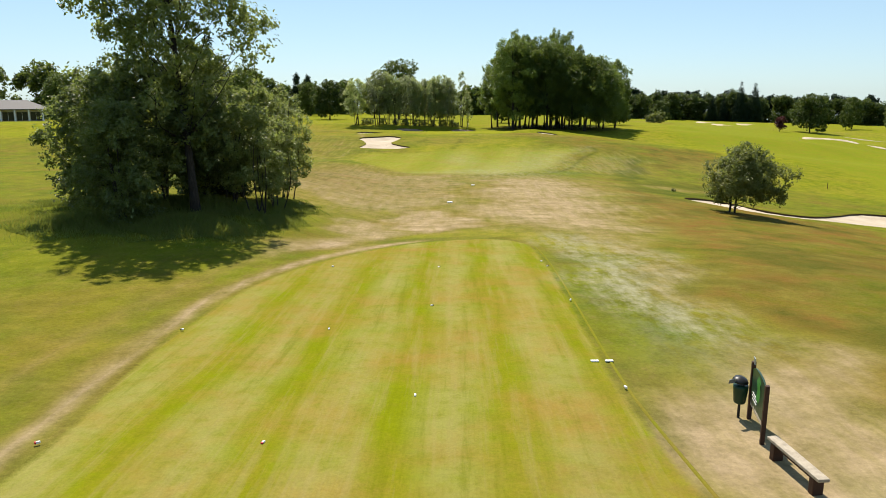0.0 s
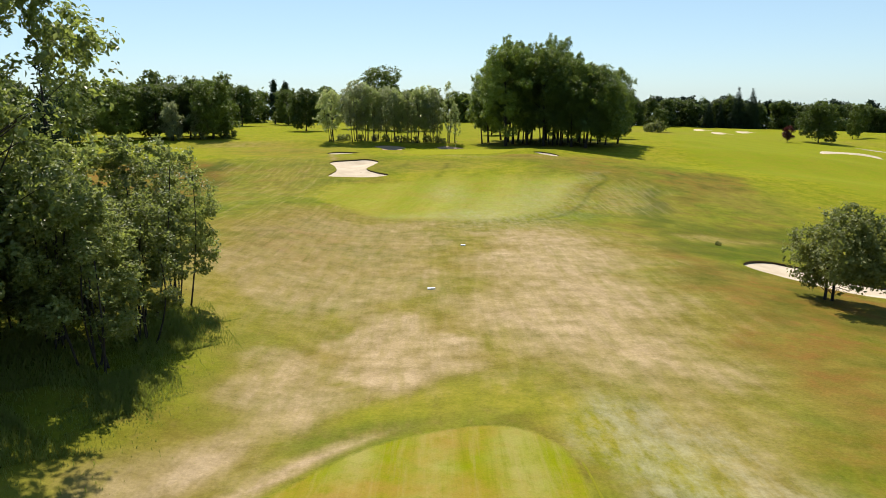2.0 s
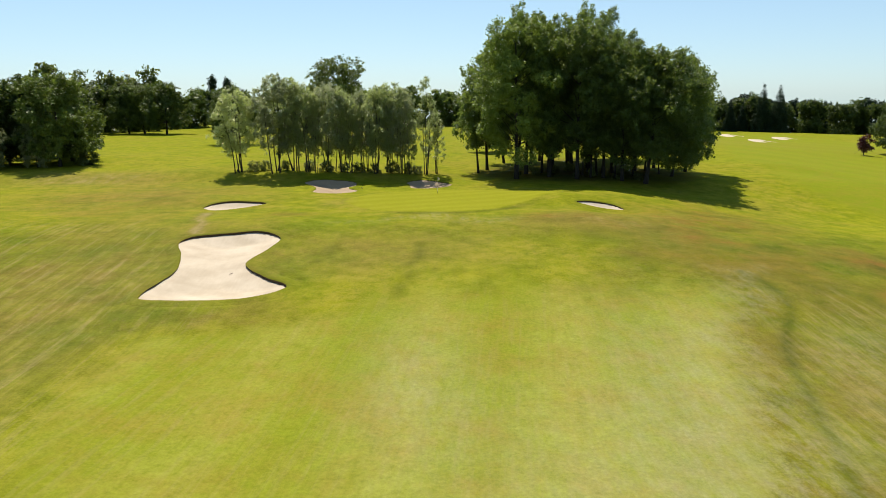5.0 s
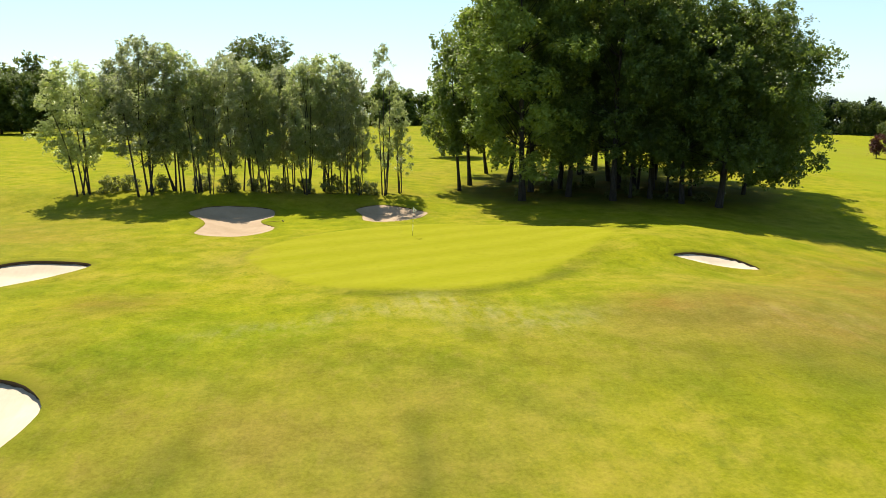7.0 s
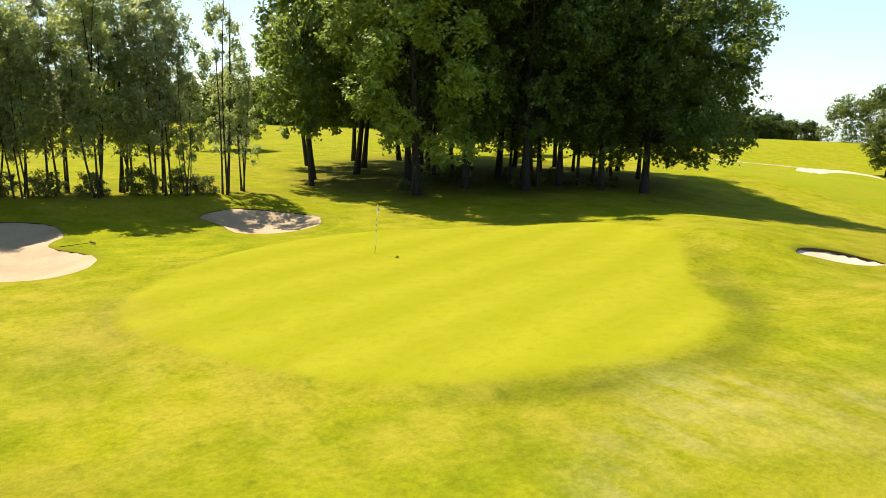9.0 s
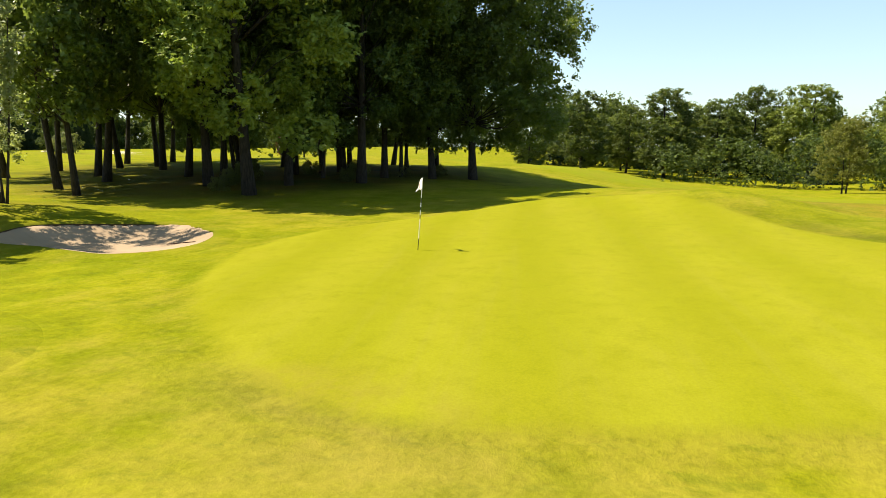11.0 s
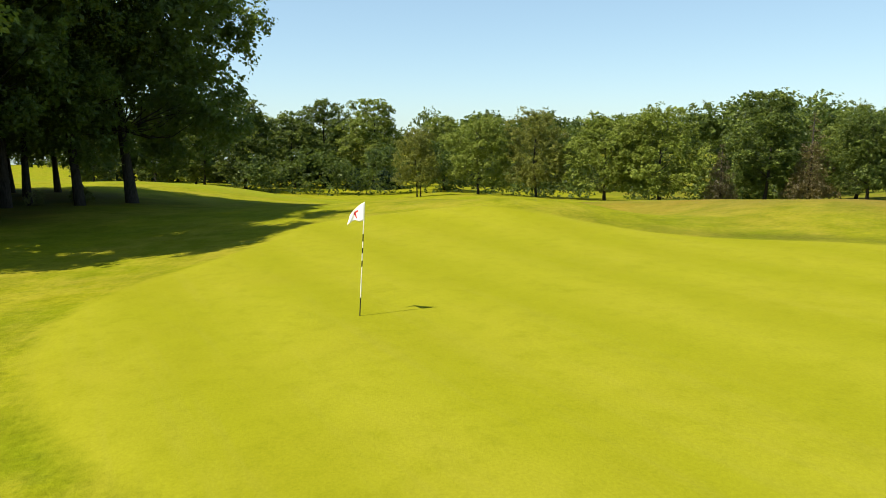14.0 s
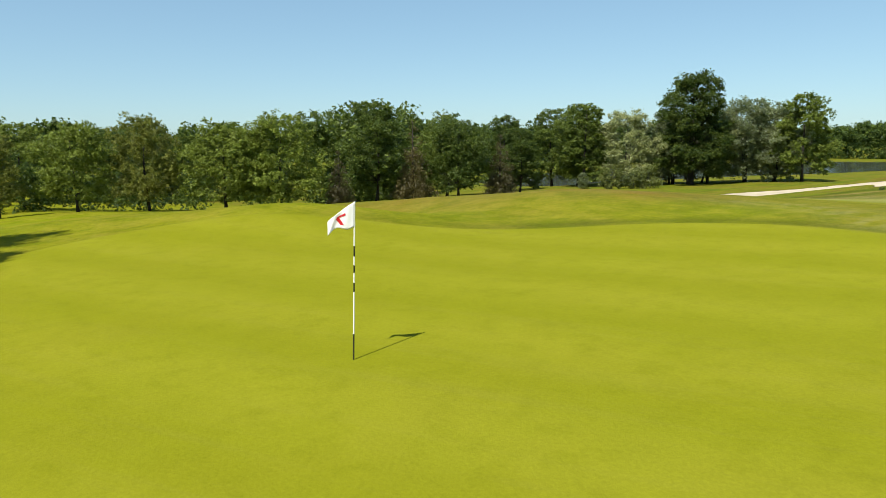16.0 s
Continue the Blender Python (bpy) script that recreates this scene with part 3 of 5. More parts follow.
def zones(x, y):
    """How dry, how fresh and how rust-coloured the grass is."""
    # the bleached middle of the hole, the tawny grass west of it, and the trodden ways round the tee
    dry = 0.88 * blot(x, y, [(2, 90), (4, 86), (2.7, 77), (1.4, 66), (0.9, 58), (3, 50), (9, 47), (13.5, 45.5), (16, 55), (17, 66), (18, 79), (17.8, 87), (12, 91)], 12)
    dry = np.maximum(dry, 0.46 * blot(x, y, [(-19, 64), (-16, 97), (0, 99), (17, 95), (24, 80), (22, 60), (16, 44), (8, 44), (-4, 45), (-9, 52)], 9))
    dry = np.maximum(dry, 0.72 * blot(x, y, [(-14, 93), (-17, 72), (-14, 62), (-6, 57), (1, 60), (3, 78), (2, 95), (-5, 95.5)], 8))
    dry = np.maximum(dry, 0.88 * blot(x, y, [(-5, 53), (-4.4, 58), (0, 59.5), (3, 51), (-1, 47.5)], 3))
    dry = np.maximum(dry, 0.8 * blot(x, y, [(-9.2, 37.5), (-8.2, 43), (-6.4, 52.2), (-0.6, 47.4), (-3, 44.9), (-5, 43), (-7, 38)], 3.2))
    dry = np.maximum(dry, 0.8 * blot(x, y, [(5.0, 13.5), (6.2, 18), (8.7, 21), (11.4, 21.5), (11.8, 15), (10, 5), (5.3, 2)], 4))
    dry = np.maximum(dry, 0.45 * blot(x, y, [(25.6, 88), (27.5, 92.6), (37, 97), (34, 91.5)], 3))
    dry = np.maximum(dry, 0.6 * blot(x, y, [(-18.6, 158), (-17.6, 152), (-17, 147), (-15.9, 149), (-16.7, 153), (-17.4, 158.4)], 1.2))
    dry = np.maximum(dry, 0.5 * blot(x, y, [(9, 47), (14, 45), (11, 31), (10.6, 24), (9, 27), (9.6, 36)], 2.5))
    dry += 0.35 * soft(x, y, 8.5, 33, 2.5, 11) + 0.55 * soft(x, y, 3.6, 9.5, 3.0, 4.4) + 0.3 * soft(x, y, -20, 130, 8, 25) + 0.25 * soft(x, y, 27, 108, 7, 14)
    dry += 0.35 * soft(x, y, 24, 150, 6, 8) + 0.3 * soft(x, y, 3, 140, 12, 7) + 0.5 * soft(x, y, -45, 190, 14, 6) + 0.25 * soft(x, y, 45, 125, 12, 12)
    dry += 0.35 * soft(x, y, -30, 172, 13, 14) + 0.25 * soft(x, y, -6.4, 166, 1.6, 3) + 0.3 * soft(x, y, 17, 151, 6, 3)
    dry += 0.4 * soft(x, y, 112, 330, 40, 30) + 0.3 * soft(x, y, 160, 300, 22, 12)
    dry += 0.35 * soft(x, y, -4.6, 168.6, 0.9, 2.4)
    fresh = step01((y - 140) / 20) * 0.85 + 0.8 * step01((x - 45) / 15) * step01((y - 95) / 20) + 0.7 * step01((-x - 26) / 12) * step01((y - 130) / 30)
    fresh = np.maximum(fresh, 0.85 * blot(x, y, [(-13.2, 108), (-15.3, 117), (-12.9, 124), (-6, 123), (-2.7, 116), (-4, 106), (-7.5, 100.6)], 5))
    fresh = np.maximum(fresh, 0.9 * blot(x, y, [(-3, 44.6), (-0.7, 46.4), (2, 48.6), (5, 48), (7.5, 45), (10, 42.4), (10.6, 39.5), (8, 38.5), (5.6, 43), (3, 45), (0, 44.4)], 1.6))
    fresh = np.maximum(fresh, 0.8 * blot(x, y, [(13.6, 151), (14.2, 147.5), (15.7, 141), (17, 139.3), (20, 142), (19, 145), (16, 148)], 2.5))
    fresh = np.maximum(fresh, 0.65 * blot(x, y, [(-7, 129), (0, 137.5), (13, 144.5), (20, 147), (17, 137), (0.4, 129)], 6))
    fresh += 0.35 * soft(x, y, -18, 15, 7, 12) + 0.3 * soft(x, y, -24, 34, 9, 14) + 0.45 * soft(x, y, 6, 122, 14, 14) + 0.35 * soft(x, y, 4, 138, 16, 11) + 0.5 * soft(x, y, -11, 58, 3, 7)
    rust = 0.95 * blot(x, y, [(-56, 142), (-45, 146), (-36, 144), (-31, 133), (-28.5, 115), (-31, 108), (-41, 110), (-60, 118)], 4)
    rust = np.maximum(rust, 0.85 * blot(x, y, [(20, 70), (15.2, 46), (11.8, 30.7), (11.6, 22), (14, 6), (26, 6), (36, 30), (38, 62), (30, 68)], 3))
    rust = np.maximum(rust, 0.8 * blot(x, y, [(40.6, 143), (54, 148), (52, 134), (42.6, 126.5), (36.7, 116), (38, 134)], 4))
    rust = np.maximum(rust, 0.85 * blot(x, y, [(21.5, 80), (18, 64), (22, 60), (31, 68), (25, 77)], 3))
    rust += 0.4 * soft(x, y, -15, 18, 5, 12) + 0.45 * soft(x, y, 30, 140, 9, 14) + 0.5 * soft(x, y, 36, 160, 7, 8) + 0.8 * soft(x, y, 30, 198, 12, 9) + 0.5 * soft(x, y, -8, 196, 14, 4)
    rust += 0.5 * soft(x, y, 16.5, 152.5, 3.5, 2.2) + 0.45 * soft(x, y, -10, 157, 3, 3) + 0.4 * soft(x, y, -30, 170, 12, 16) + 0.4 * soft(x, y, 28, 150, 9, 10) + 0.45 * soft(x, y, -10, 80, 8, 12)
    # leaf litter and thin grass under the oaks, with their shade painted in as well
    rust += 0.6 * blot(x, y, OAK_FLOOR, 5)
    # the trodden strip along the west edge and round the front of the tee
    strip = (x > -16) & (x < 8) & (y > 0) & (y < 46)
    off = reach_in(x[strip], y[strip], TEE)
    dry[strip] += 0.95 * np.exp(-(((off + 0.45) / 0.5) ** 2)) * step01((2 - x[strip]) / 6) + 0.45 * np.exp(-(((off + 2.6) / 0.5) ** 2)) * step01((-x[strip] - 4) / 3)
    return np.clip(dry, 0, 1), np.clip(fresh, 0, 1), np.clip(rust, 0, 1)


def wear(x, y):
    """Where pale thatch shows, where the grass is dark and deep or darkened under trees, where it is bluish, and where
    wheels have run.
    """
    frost = 0.34 * blot(x, y, [(-6, 100), (-0.2, 96.6), (5, 90), (11.6, 89.4), (13.2, 98.5), (6, 102)], 7)
    frost = np.maximum(frost, 0.6 * blot(x, y, [(6.3, 45.4), (8.4, 45), (10.2, 36), (9.6, 31), (7.1, 31), (6.2, 35.4)], 1.6))
    frost = np.maximum(frost, 0.5 * blot(x, y, [(6.3, 45), (10.5, 46), (12, 38), (10.6, 30), (9.6, 22), (7, 21), (6, 26), (6.4, 36)], 2.5))
    frost = np.maximum(frost, 0.22 * blot(x, y, [(26.7, 123.5), (33.5, 125), (28.6, 109), (22, 107)], 5))
    # a paler band across the slope before the green
    frost = np.maximum(frost, 0.24 * blot(x, y, [(-4, 152.2), (-0.4, 153.9), (4.5, 155.3), (9.4, 154.2), (12.4, 152), (9, 151.2), (2.8, 152.6)], 3.2))
    frost = np.maximum(frost, 0.35 * blot(x, y, [(29.3, 138), (25, 128.6), (20.3, 122), (23, 131)], 4))
    frost += 0.4 * soft(x, y, 7.6, 27, 1.3, 8) + 0.36 * soft(x, y, 17, 118, 5, 11) + 0.34 * soft(x, y, 12, 108, 7, 9) + 0.34 * soft(x, y, 3, 118, 3, 8) + 0.2 * soft(x, y, 8, 101, 8, 5)
    deep = 0.95 * blot(x, y, [(-36, 148), (-33.3, 135), (-26.8, 106), (-21.6, 87.5), (-19.6, 79), (-18.2, 73), (-22, 64), (-36, 68), (-44, 95), (-40, 113)], 3)
    deep *= 1 - 0.8 * blot(x, y, [(-54, 136), (-45, 140), (-36, 138), (-30, 116), (-31, 108), (-41, 110), (-60, 118)], 5)
    deep = np.maximum(deep, 0.6 * blot(x, y, [(26.9, 96.6), (34, 101.5), (46, 106), (37, 88), (29.6, 81), (23.8, 79.5), (21.4, 82.5)], 3))
    deep = np.maximum(deep, 0.65 * blot(x, y, [(36.5, 134), (33.4, 120), (29.8, 105), (24.8, 95), (23.8, 99), (28.6, 114)], 2))
    # the oak floor's term paints the trees' shade into the grass colour
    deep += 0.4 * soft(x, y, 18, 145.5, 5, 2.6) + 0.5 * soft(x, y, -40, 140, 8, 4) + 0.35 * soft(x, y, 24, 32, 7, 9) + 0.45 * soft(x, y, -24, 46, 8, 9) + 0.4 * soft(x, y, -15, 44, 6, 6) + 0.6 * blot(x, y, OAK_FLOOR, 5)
    deep *= 1 - 0.95 * blot(x, y, [(25.6, 88), (27.5, 92.6), (37, 97), (34, 91.5)], 2)
    # winding rings of darker grass before the green
    for trail in ([(3.4, 143.6), (3.5, 139.8), (2.2, 137.2), (2.7, 135.2), (2.3, 133.8), (1.8, 132.7), (1.8, 131.1)], [(-4.0, 143.2), (-4.0, 140.1), (-4.8, 138.6)]):
        for (x0, y0), (x1, y1) in zip(trail, trail[1:]):
            s = np.clip(((x - x0) * (x1 - x0) + (y - y0) * (y1 - y0)) / ((x1 - x0) ** 2 + (y1 - y0) ** 2), 0, 1)
            deep = np.maximum(deep, 0.5 * np.exp(-(np.hypot(x - x0 - s * (x1 - x0), y - y0 - s * (y1 - y0)) / 0.38) ** 2))
    blue = 0.5 * soft(x, y, 7.3, 22, 1.2, 5) + 0.35 * soft(x, y, 7.9, 36, 1.5, 8)
    run = 0.95 * blot(x, y, [(-37, 150), (-27, 106), (-19, 74), (-7, 74), (-10, 125), (-20, 150)], 6)
    run = np.maximum(run, 0.95 * blot(x, y, [(26, 127), (34, 131), (34, 115.6), (28.6, 106), (17.3, 101), (20.6, 111.6)], 4))
    run = np.maximum(run, 0.45 * blot(x, y, [(-14, 95), (-14, 60), (16, 52), (18, 90)], 8))
    # dark line on the fairway's east edge: rough grass plus the drop's shade, painted
    lip = (x > 8) & (x < 30) & (y > 96) & (y < 136)
    deep[lip] += 0.75 * np.exp(-(((reach_in(x[lip], y[lip], FAIRWAY) + 0.35) / 0.35) ** 2))
    lip = (x > -12) & (x < 26) & (y > 150) & (y < 182)
    deep[lip] += 0.6 * np.exp(-(((reach_in(x[lip], y[lip], GREEN) + 0.8) / 0.7) ** 2)) * step01((x[lip] + 2) / 5) * step01((166 - y[lip]) / 6)
    return [np.clip(v, 0, 1) for v in (frost, deep, blue, run)]


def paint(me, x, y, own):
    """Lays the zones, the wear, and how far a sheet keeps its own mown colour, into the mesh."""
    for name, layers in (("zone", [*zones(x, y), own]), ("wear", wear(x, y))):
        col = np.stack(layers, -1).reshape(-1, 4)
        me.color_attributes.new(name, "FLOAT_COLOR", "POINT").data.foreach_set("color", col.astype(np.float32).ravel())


def build_ground():
    gx, gy = graded(-32, 62, 0.6, -2600, 2600), graded(2, 200, 0.6, -2600, 2600)
    x, y = np.meshgrid(gx, gy)
    z = height(x, y)
    for _, loop in FRONTS:
        near = (x > loop[:, 0].min() - 2) & (x < loop[:, 0].max() + 2) & (y > loop[:, 1].min() - 2) & (y < loop[:, 1].max() + 2)
        z[near] -= 1.1 * step01((reach_in(x[near], y[near], loop) + 0.55) / 0.6)
    nx, ny = len(gx), len(gy)
    i = np.arange(nx * ny).reshape(ny, nx)
    faces = np.stack([i[:-1, :-1], i[:-1, 1:], i[1:, 1:], i[1:, :-1]], -1).reshape(-1, 4)
    me = fast_mesh("ground", np.stack([x, y, z], -1).reshape(-1, 3), faces, True)
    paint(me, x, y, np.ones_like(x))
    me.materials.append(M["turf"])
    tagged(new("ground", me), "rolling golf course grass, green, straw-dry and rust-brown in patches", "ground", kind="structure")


def draped(name, loop, step, lift, material, label, fade=1.2, keep_to=None):
    """A sheet over the land inside a loop of any shape."""
    lo, hi = loop.min(0), loop.max(0)
    x, y = np.meshgrid(np.arange(lo[0] - step, hi[0] + 2 * step, step), np.arange(lo[1] - step, hi[1] + 2 * step, step))
    d = reach_in(x, y, loop)
    i = np.arange(x.size).reshape(x.shape)
    q = np.stack([i[:-1, :-1], i[:-1, 1:], i[1:, 1:], i[1:, :-1]], -1).reshape(-1, 4)
    q = q[(d.ravel()[q] > 0).any(1)]
    # the sheet's rim dips under the land, so that its edge follows the loop
    rim = max(0.03, 0.3 * lift)
    up = np.where(d > 0, lift * step01(d / (4 * step)) + 0.4 * rim * np.minimum(d / step, 1), rim * d / step)
    for _, hole in FRONTS:
        near = (x > hole[:, 0].min() - 2) & (x < hole[:, 0].max() + 2) & (y > hole[:, 1].min() - 2) & (y < hole[:, 1].max() + 2)
        up[near] -= 1.3 * step01((reach_in(x[near], y[near], hole) + 0.9) / 0.6)
    me = fast_mesh(name, np.stack([x, y, height(x, y) + up], -1).reshape(-1, 3), q, True)
    paint(me, x, y, np.clip(d / fade, -1, 1.6) * (1 if keep_to is None else 0.44 * step01((keep_to - y) / 16)))
    me.materials.append(M[material])
    return tagged(new(name, me), label, name.replace("_", " "), kind="structure")


def bunker(loop, label, deep=0.55, wall=0.22, sand="sand"):
    """A sand bunker: a turf lip round the edge, a cut face of soil under it, and dished sand."""
    b = thing("bunker", label, "bunker", kind="structure")
    n = len(loop)
    tangent = np.roll(loop, -1, 0) - np.roll(loop, 1, 0)
    out = np.stack([tangent[:, 1], -tangent[:, 0]], -1) / np.hypot(*tangent.T)[:, None]
    area2 = np.sum(loop[:, 0] * np.roll(loop[:, 1], -1) - np.roll(loop[:, 0], -1) * loop[:, 1])
    out = out * np.sign(area2)
    base = height(loop[:, 0], loop[:, 1])
    # the far side from the tee has the taller, overhanging lip
    tall = wall * (0.45 + 0.75 * step01(out[:, 1] * 0.9 + 0.35))

    def strip(rows, name, material, lab):
        v = np.concatenate(rows)
        i = np.arange(len(v)).reshape(len(rows), n)
        j = np.roll(i, -1, 1)
        f = np.stack([i[:-1], j[:-1], j[1:], i[1:]], -1).reshape(-1, 4)
        me = fast_mesh(name, v, f, True)
        if name == "lip":
            paint(me, v[:, 0], v[:, 1], np.repeat([0.0, 0.0, 0.25, 0.5, 0.6], n))
        hang(name, me, material, b, lab)

    def ring(off, z):
        return np.c_[loop + out * np.broadcast_to(off, n)[:, None], z]

    at = lambda off: height(loop[:, 0] + out[:, 0] * off, loop[:, 1] + out[:, 1] * off)  # noqa: E731
    wob = 0.015 * np.sin(np.arange(n) * 1.7) + 0.03 * np.sin(np.arange(n) * 0.33)
    strip([ring(1.3, at(1.3) - 0.05), ring(0.9, at(0.9) + 0.015), ring(0.4, at(0.4) + 0.05 + 0.3 * tall * 0.3), ring(0.02, base + 0.07 + wob * 0.4), ring(-0.10 + wob, base + 0.01)], "lip", "lip", "rounded turf lip")
    strip([ring(-0.10 + wob, base + 0.01), ring(-0.05, base - tall * 0.6), ring(-0.10, base - tall)], "soil_face", "soil", "dark cut soil face")
    # sand
    c = loop.mean(0)
    size = np.sqrt(abs(area2) / 2)
    step = max(0.35, size / 22)
    inner = loop - out * 0.03
    lo, hi = loop.min(0), loop.max(0)
    x, y = np.meshgrid(np.arange(lo[0] - step, hi[0] + 2 * step, step), np.arange(lo[1] - step, hi[1] + 2 * step, step))
    d = reach_in(x, y, inner)
    i = np.arange(x.size).reshape(x.shape)
    q = np.stack([i[:-1, :-1], i[:-1, 1:], i[1:, 1:], i[1:, :-1]], -1).reshape(-1, 4)
    q = q[(d.ravel()[q] > 0).any(1)]
    near = np.argmin((x.ravel()[:, None] - loop[None, :, 0]) ** 2 + (y.ravel()[:, None] - loop[None, :, 1]) ** 2, 1)
    rim = -tall[near].reshape(x.shape)
    z = height(x, y) + rim - (deep - wall) * step01(np.maximum(d, 0) / (0.28 * size)) + 0.12 * np.exp(-np.maximum(d, 0) / 0.5)
    # under the lip the sand goes on, sinking
    z = z + (0.12 if wall > 0 else 1.0) * np.minimum(d, 0) / step
    hang("sand", fast_mesh("sand", np.stack([x, y, z], -1).reshape(-1, 3), q, True), sand, b, "pale raked sand" if sand == "sand" else "brownish raked sand")
    return b


build_ground()
water = fast_mesh("water", [(60, -420, -17.0), (300, -420, -17.0), (300, 20, -17.0), (60, 20, -17.0)], [(0, 1, 2, 3)])
water.materials.append(M["water"])
tagged(new("water", water), "still grey lake below the course", "lake", kind="structure")
draped("broad_fairway", LANE, 3.0, 0.3, "lane", "wide bright green fairway of the next hole", 9.0)
draped("gravel_track", outline([(134, 291.4), (142, 288.2), (148, 284.4), (152, 276), (157, 264), (166, 249), (168, 250.5), (159.4, 265), (154.4, 277), (149.8, 286), (142.8, 290.3), (134.6, 293.2)], 1.0), 0.7, 0.42, "track", "thin pale gravel track past a tree", 0.5)
draped("approach_fairway", FAIRWAY, 0.8, 0.04, "fairway", "mown approach with dry straw-coloured patches", 2.4, 142)
draped("tee_box", TEE, 0.5, 0.045, "tee", "striped mown tee box with dry bands", 0.5)
COLLAR = outline([tuple(p) for p in (GREEN[::4] - GREEN.mean(0)) * 1.11 + GREEN.mean(0)], 0.8)


def edging(loop, wide, lift, material, label):
    """A narrow strip of longer grass along the part of the loop on the east side of the tee."""
    p = loop[(loop[:, 0] > 4.3) & (loop[:, 1] > 11) & (loop[:, 1] < 41)]
    z = height(p[:, 0], p[:, 1])
    rows = [np.c_[p + (s * wide, 0), z + h] for s, h in ((-0.6, -0.01), (-0.3, lift), (0.3, lift), (0.6, -0.03))]
    n = len(p)
    i = np.arange(4 * n).reshape(4, n)
    f = np.stack([i[:-1, :-1], i[:-1, 1:], i[1:, 1:], i[1:, :-1]], -1).reshape(-1, 4)
    v = np.concatenate(rows)
    me = fast_mesh("tee_edge", v, f, True)
    paint(me, v[:, 0], v[:, 1], np.full(len(v), 1.3))
    me.materials.append(M[material])
    tagged(new("tee_edge", me), label, "grass edge", kind="structure")


edging(TEE, 0.085, 0.03, "edge", "narrow strip of longer yellow-green grass edging the tee")
draped("green_collar", COLLAR, 0.7, 0.045, "collar", "shaggier collar of grass round the green", 3.6)
draped("putting_green", (GREEN - GREEN.mean(0)) * 1.05 + GREEN.mean(0), 0.3, 0.10, "green", "smooth yellow-green putting surface with faint mowing bands", 1.1)
for key, loop in BUNKERS.items():
    if key.startswith("far"):
        bunker(loop, "distant pale sand bunker on the next hole", -0.5, -0.5)
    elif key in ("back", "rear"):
        bunker(loop, "brownish sand bunker half in the willows' shade", 0.40, 0.10, "brownsand")
    elif key == "mound":
        bunker(loop, "small pale sand bunker cut into a mound", 0.30, 0.16)
    else:
        bunker(loop, "pale sand bunker with a dark turf lip")


# ---- trees ----
def leaves(rng, blobs, count, size, droop=0.0, shell=0.5, long=0.62, each=16, loose=2.4, stray=0.11):
    """Sprays of small folded leaves along twigs, over round clumps (x, y, z, r, flatness, density)."""
    b = np.array(blobs, float)
    w = b[:, 3] ** 2 * b[:, 5]
    m = max(1, count // each)
    k = rng.choice(len(b), m, p=w / w.sum())
    d = rng.normal(size=(m, 3))
    d /= np.linalg.norm(d, axis=1)[:, None]
    r = b[k, 3] * (shell + (1 - shell) * rng.random(m) ** 0.6) * (1 + stray * np.clip(rng.normal(size=m), -2, 1.6))
    c = b[k, :3] + d * np.stack([r, r, r * b[k, 4]], 1)
    # a twig grows outwards, more or less level, and hangs at its tip
    twig = d * 0.9 + rng.normal(size=(m, 3)) * 0.55 - (0, 0, 0.25 + droop)
    twig /= np.linalg.norm(twig, axis=1)[:, None]
    face = d * 0.55 + rng.normal(size=(m, 3)) * 0.35 + (0, 0, 0.65)
    reach = size * loose * rng.uniform(0.55, 1.35, m)
    q = np.repeat(np.arange(m), each)
    n_all = len(q)
    along = rng.uniform(-1, 1, n_all)
    side = rng.normal(size=(n_all, 3)) * (0.55 * reach[q] * (1.1 - 0.5 * np.abs(along)))[:, None]
    p = c[q] + twig[q] * (along * reach[q])[:, None] + side - (0, 0, 1) * ((0.12 + 0.3 * droop) * reach[q] * along**2)[:, None]
    n = face[q] + rng.normal(size=(n_all, 3)) * 0.55
    n /= np.linalg.norm(n, axis=1)[:, None]
    a = np.cross(n, rng.normal(size=(n_all, 3)))
    a[:, 2] -= droop
    a /= np.linalg.norm(a, axis=1)[:, None] + 1e-9
    e = np.cross(n, a)
    s = (size * (0.55 + 0.8 * rng.random(n_all)))[:, None]
    if stray < 0.06:
        # crowns that stand far off have plain three-cornered leaves
        v = np.stack([p + a * s * 1.15, p - a * s * 0.75 + e * s * long * 1.05, p - a * s * 0.75 - e * s * long * 1.05], 1).reshape(-1, 3)
        return v, np.arange(3 * n_all).reshape(-1, 3)
    v = np.stack([p + a * s, p + e * s * long + n * s * 0.22, p - a * s, p - e * s * long + n * s * 0.22], 1).reshape(-1, 3)
    return v, np.arange(4 * n_all).reshape(-1, 4)


def limb(rng, start, end, bend, steps=5):
    p, q = np.array(start, float), np.array(end, float)
    mid = rng.normal(size=3) * bend * np.linalg.norm(q - p)
    return [tuple(p + (q - p) * s + mid * math.sin(math.pi * s)) for s in np.linspace(0, 1, steps)]


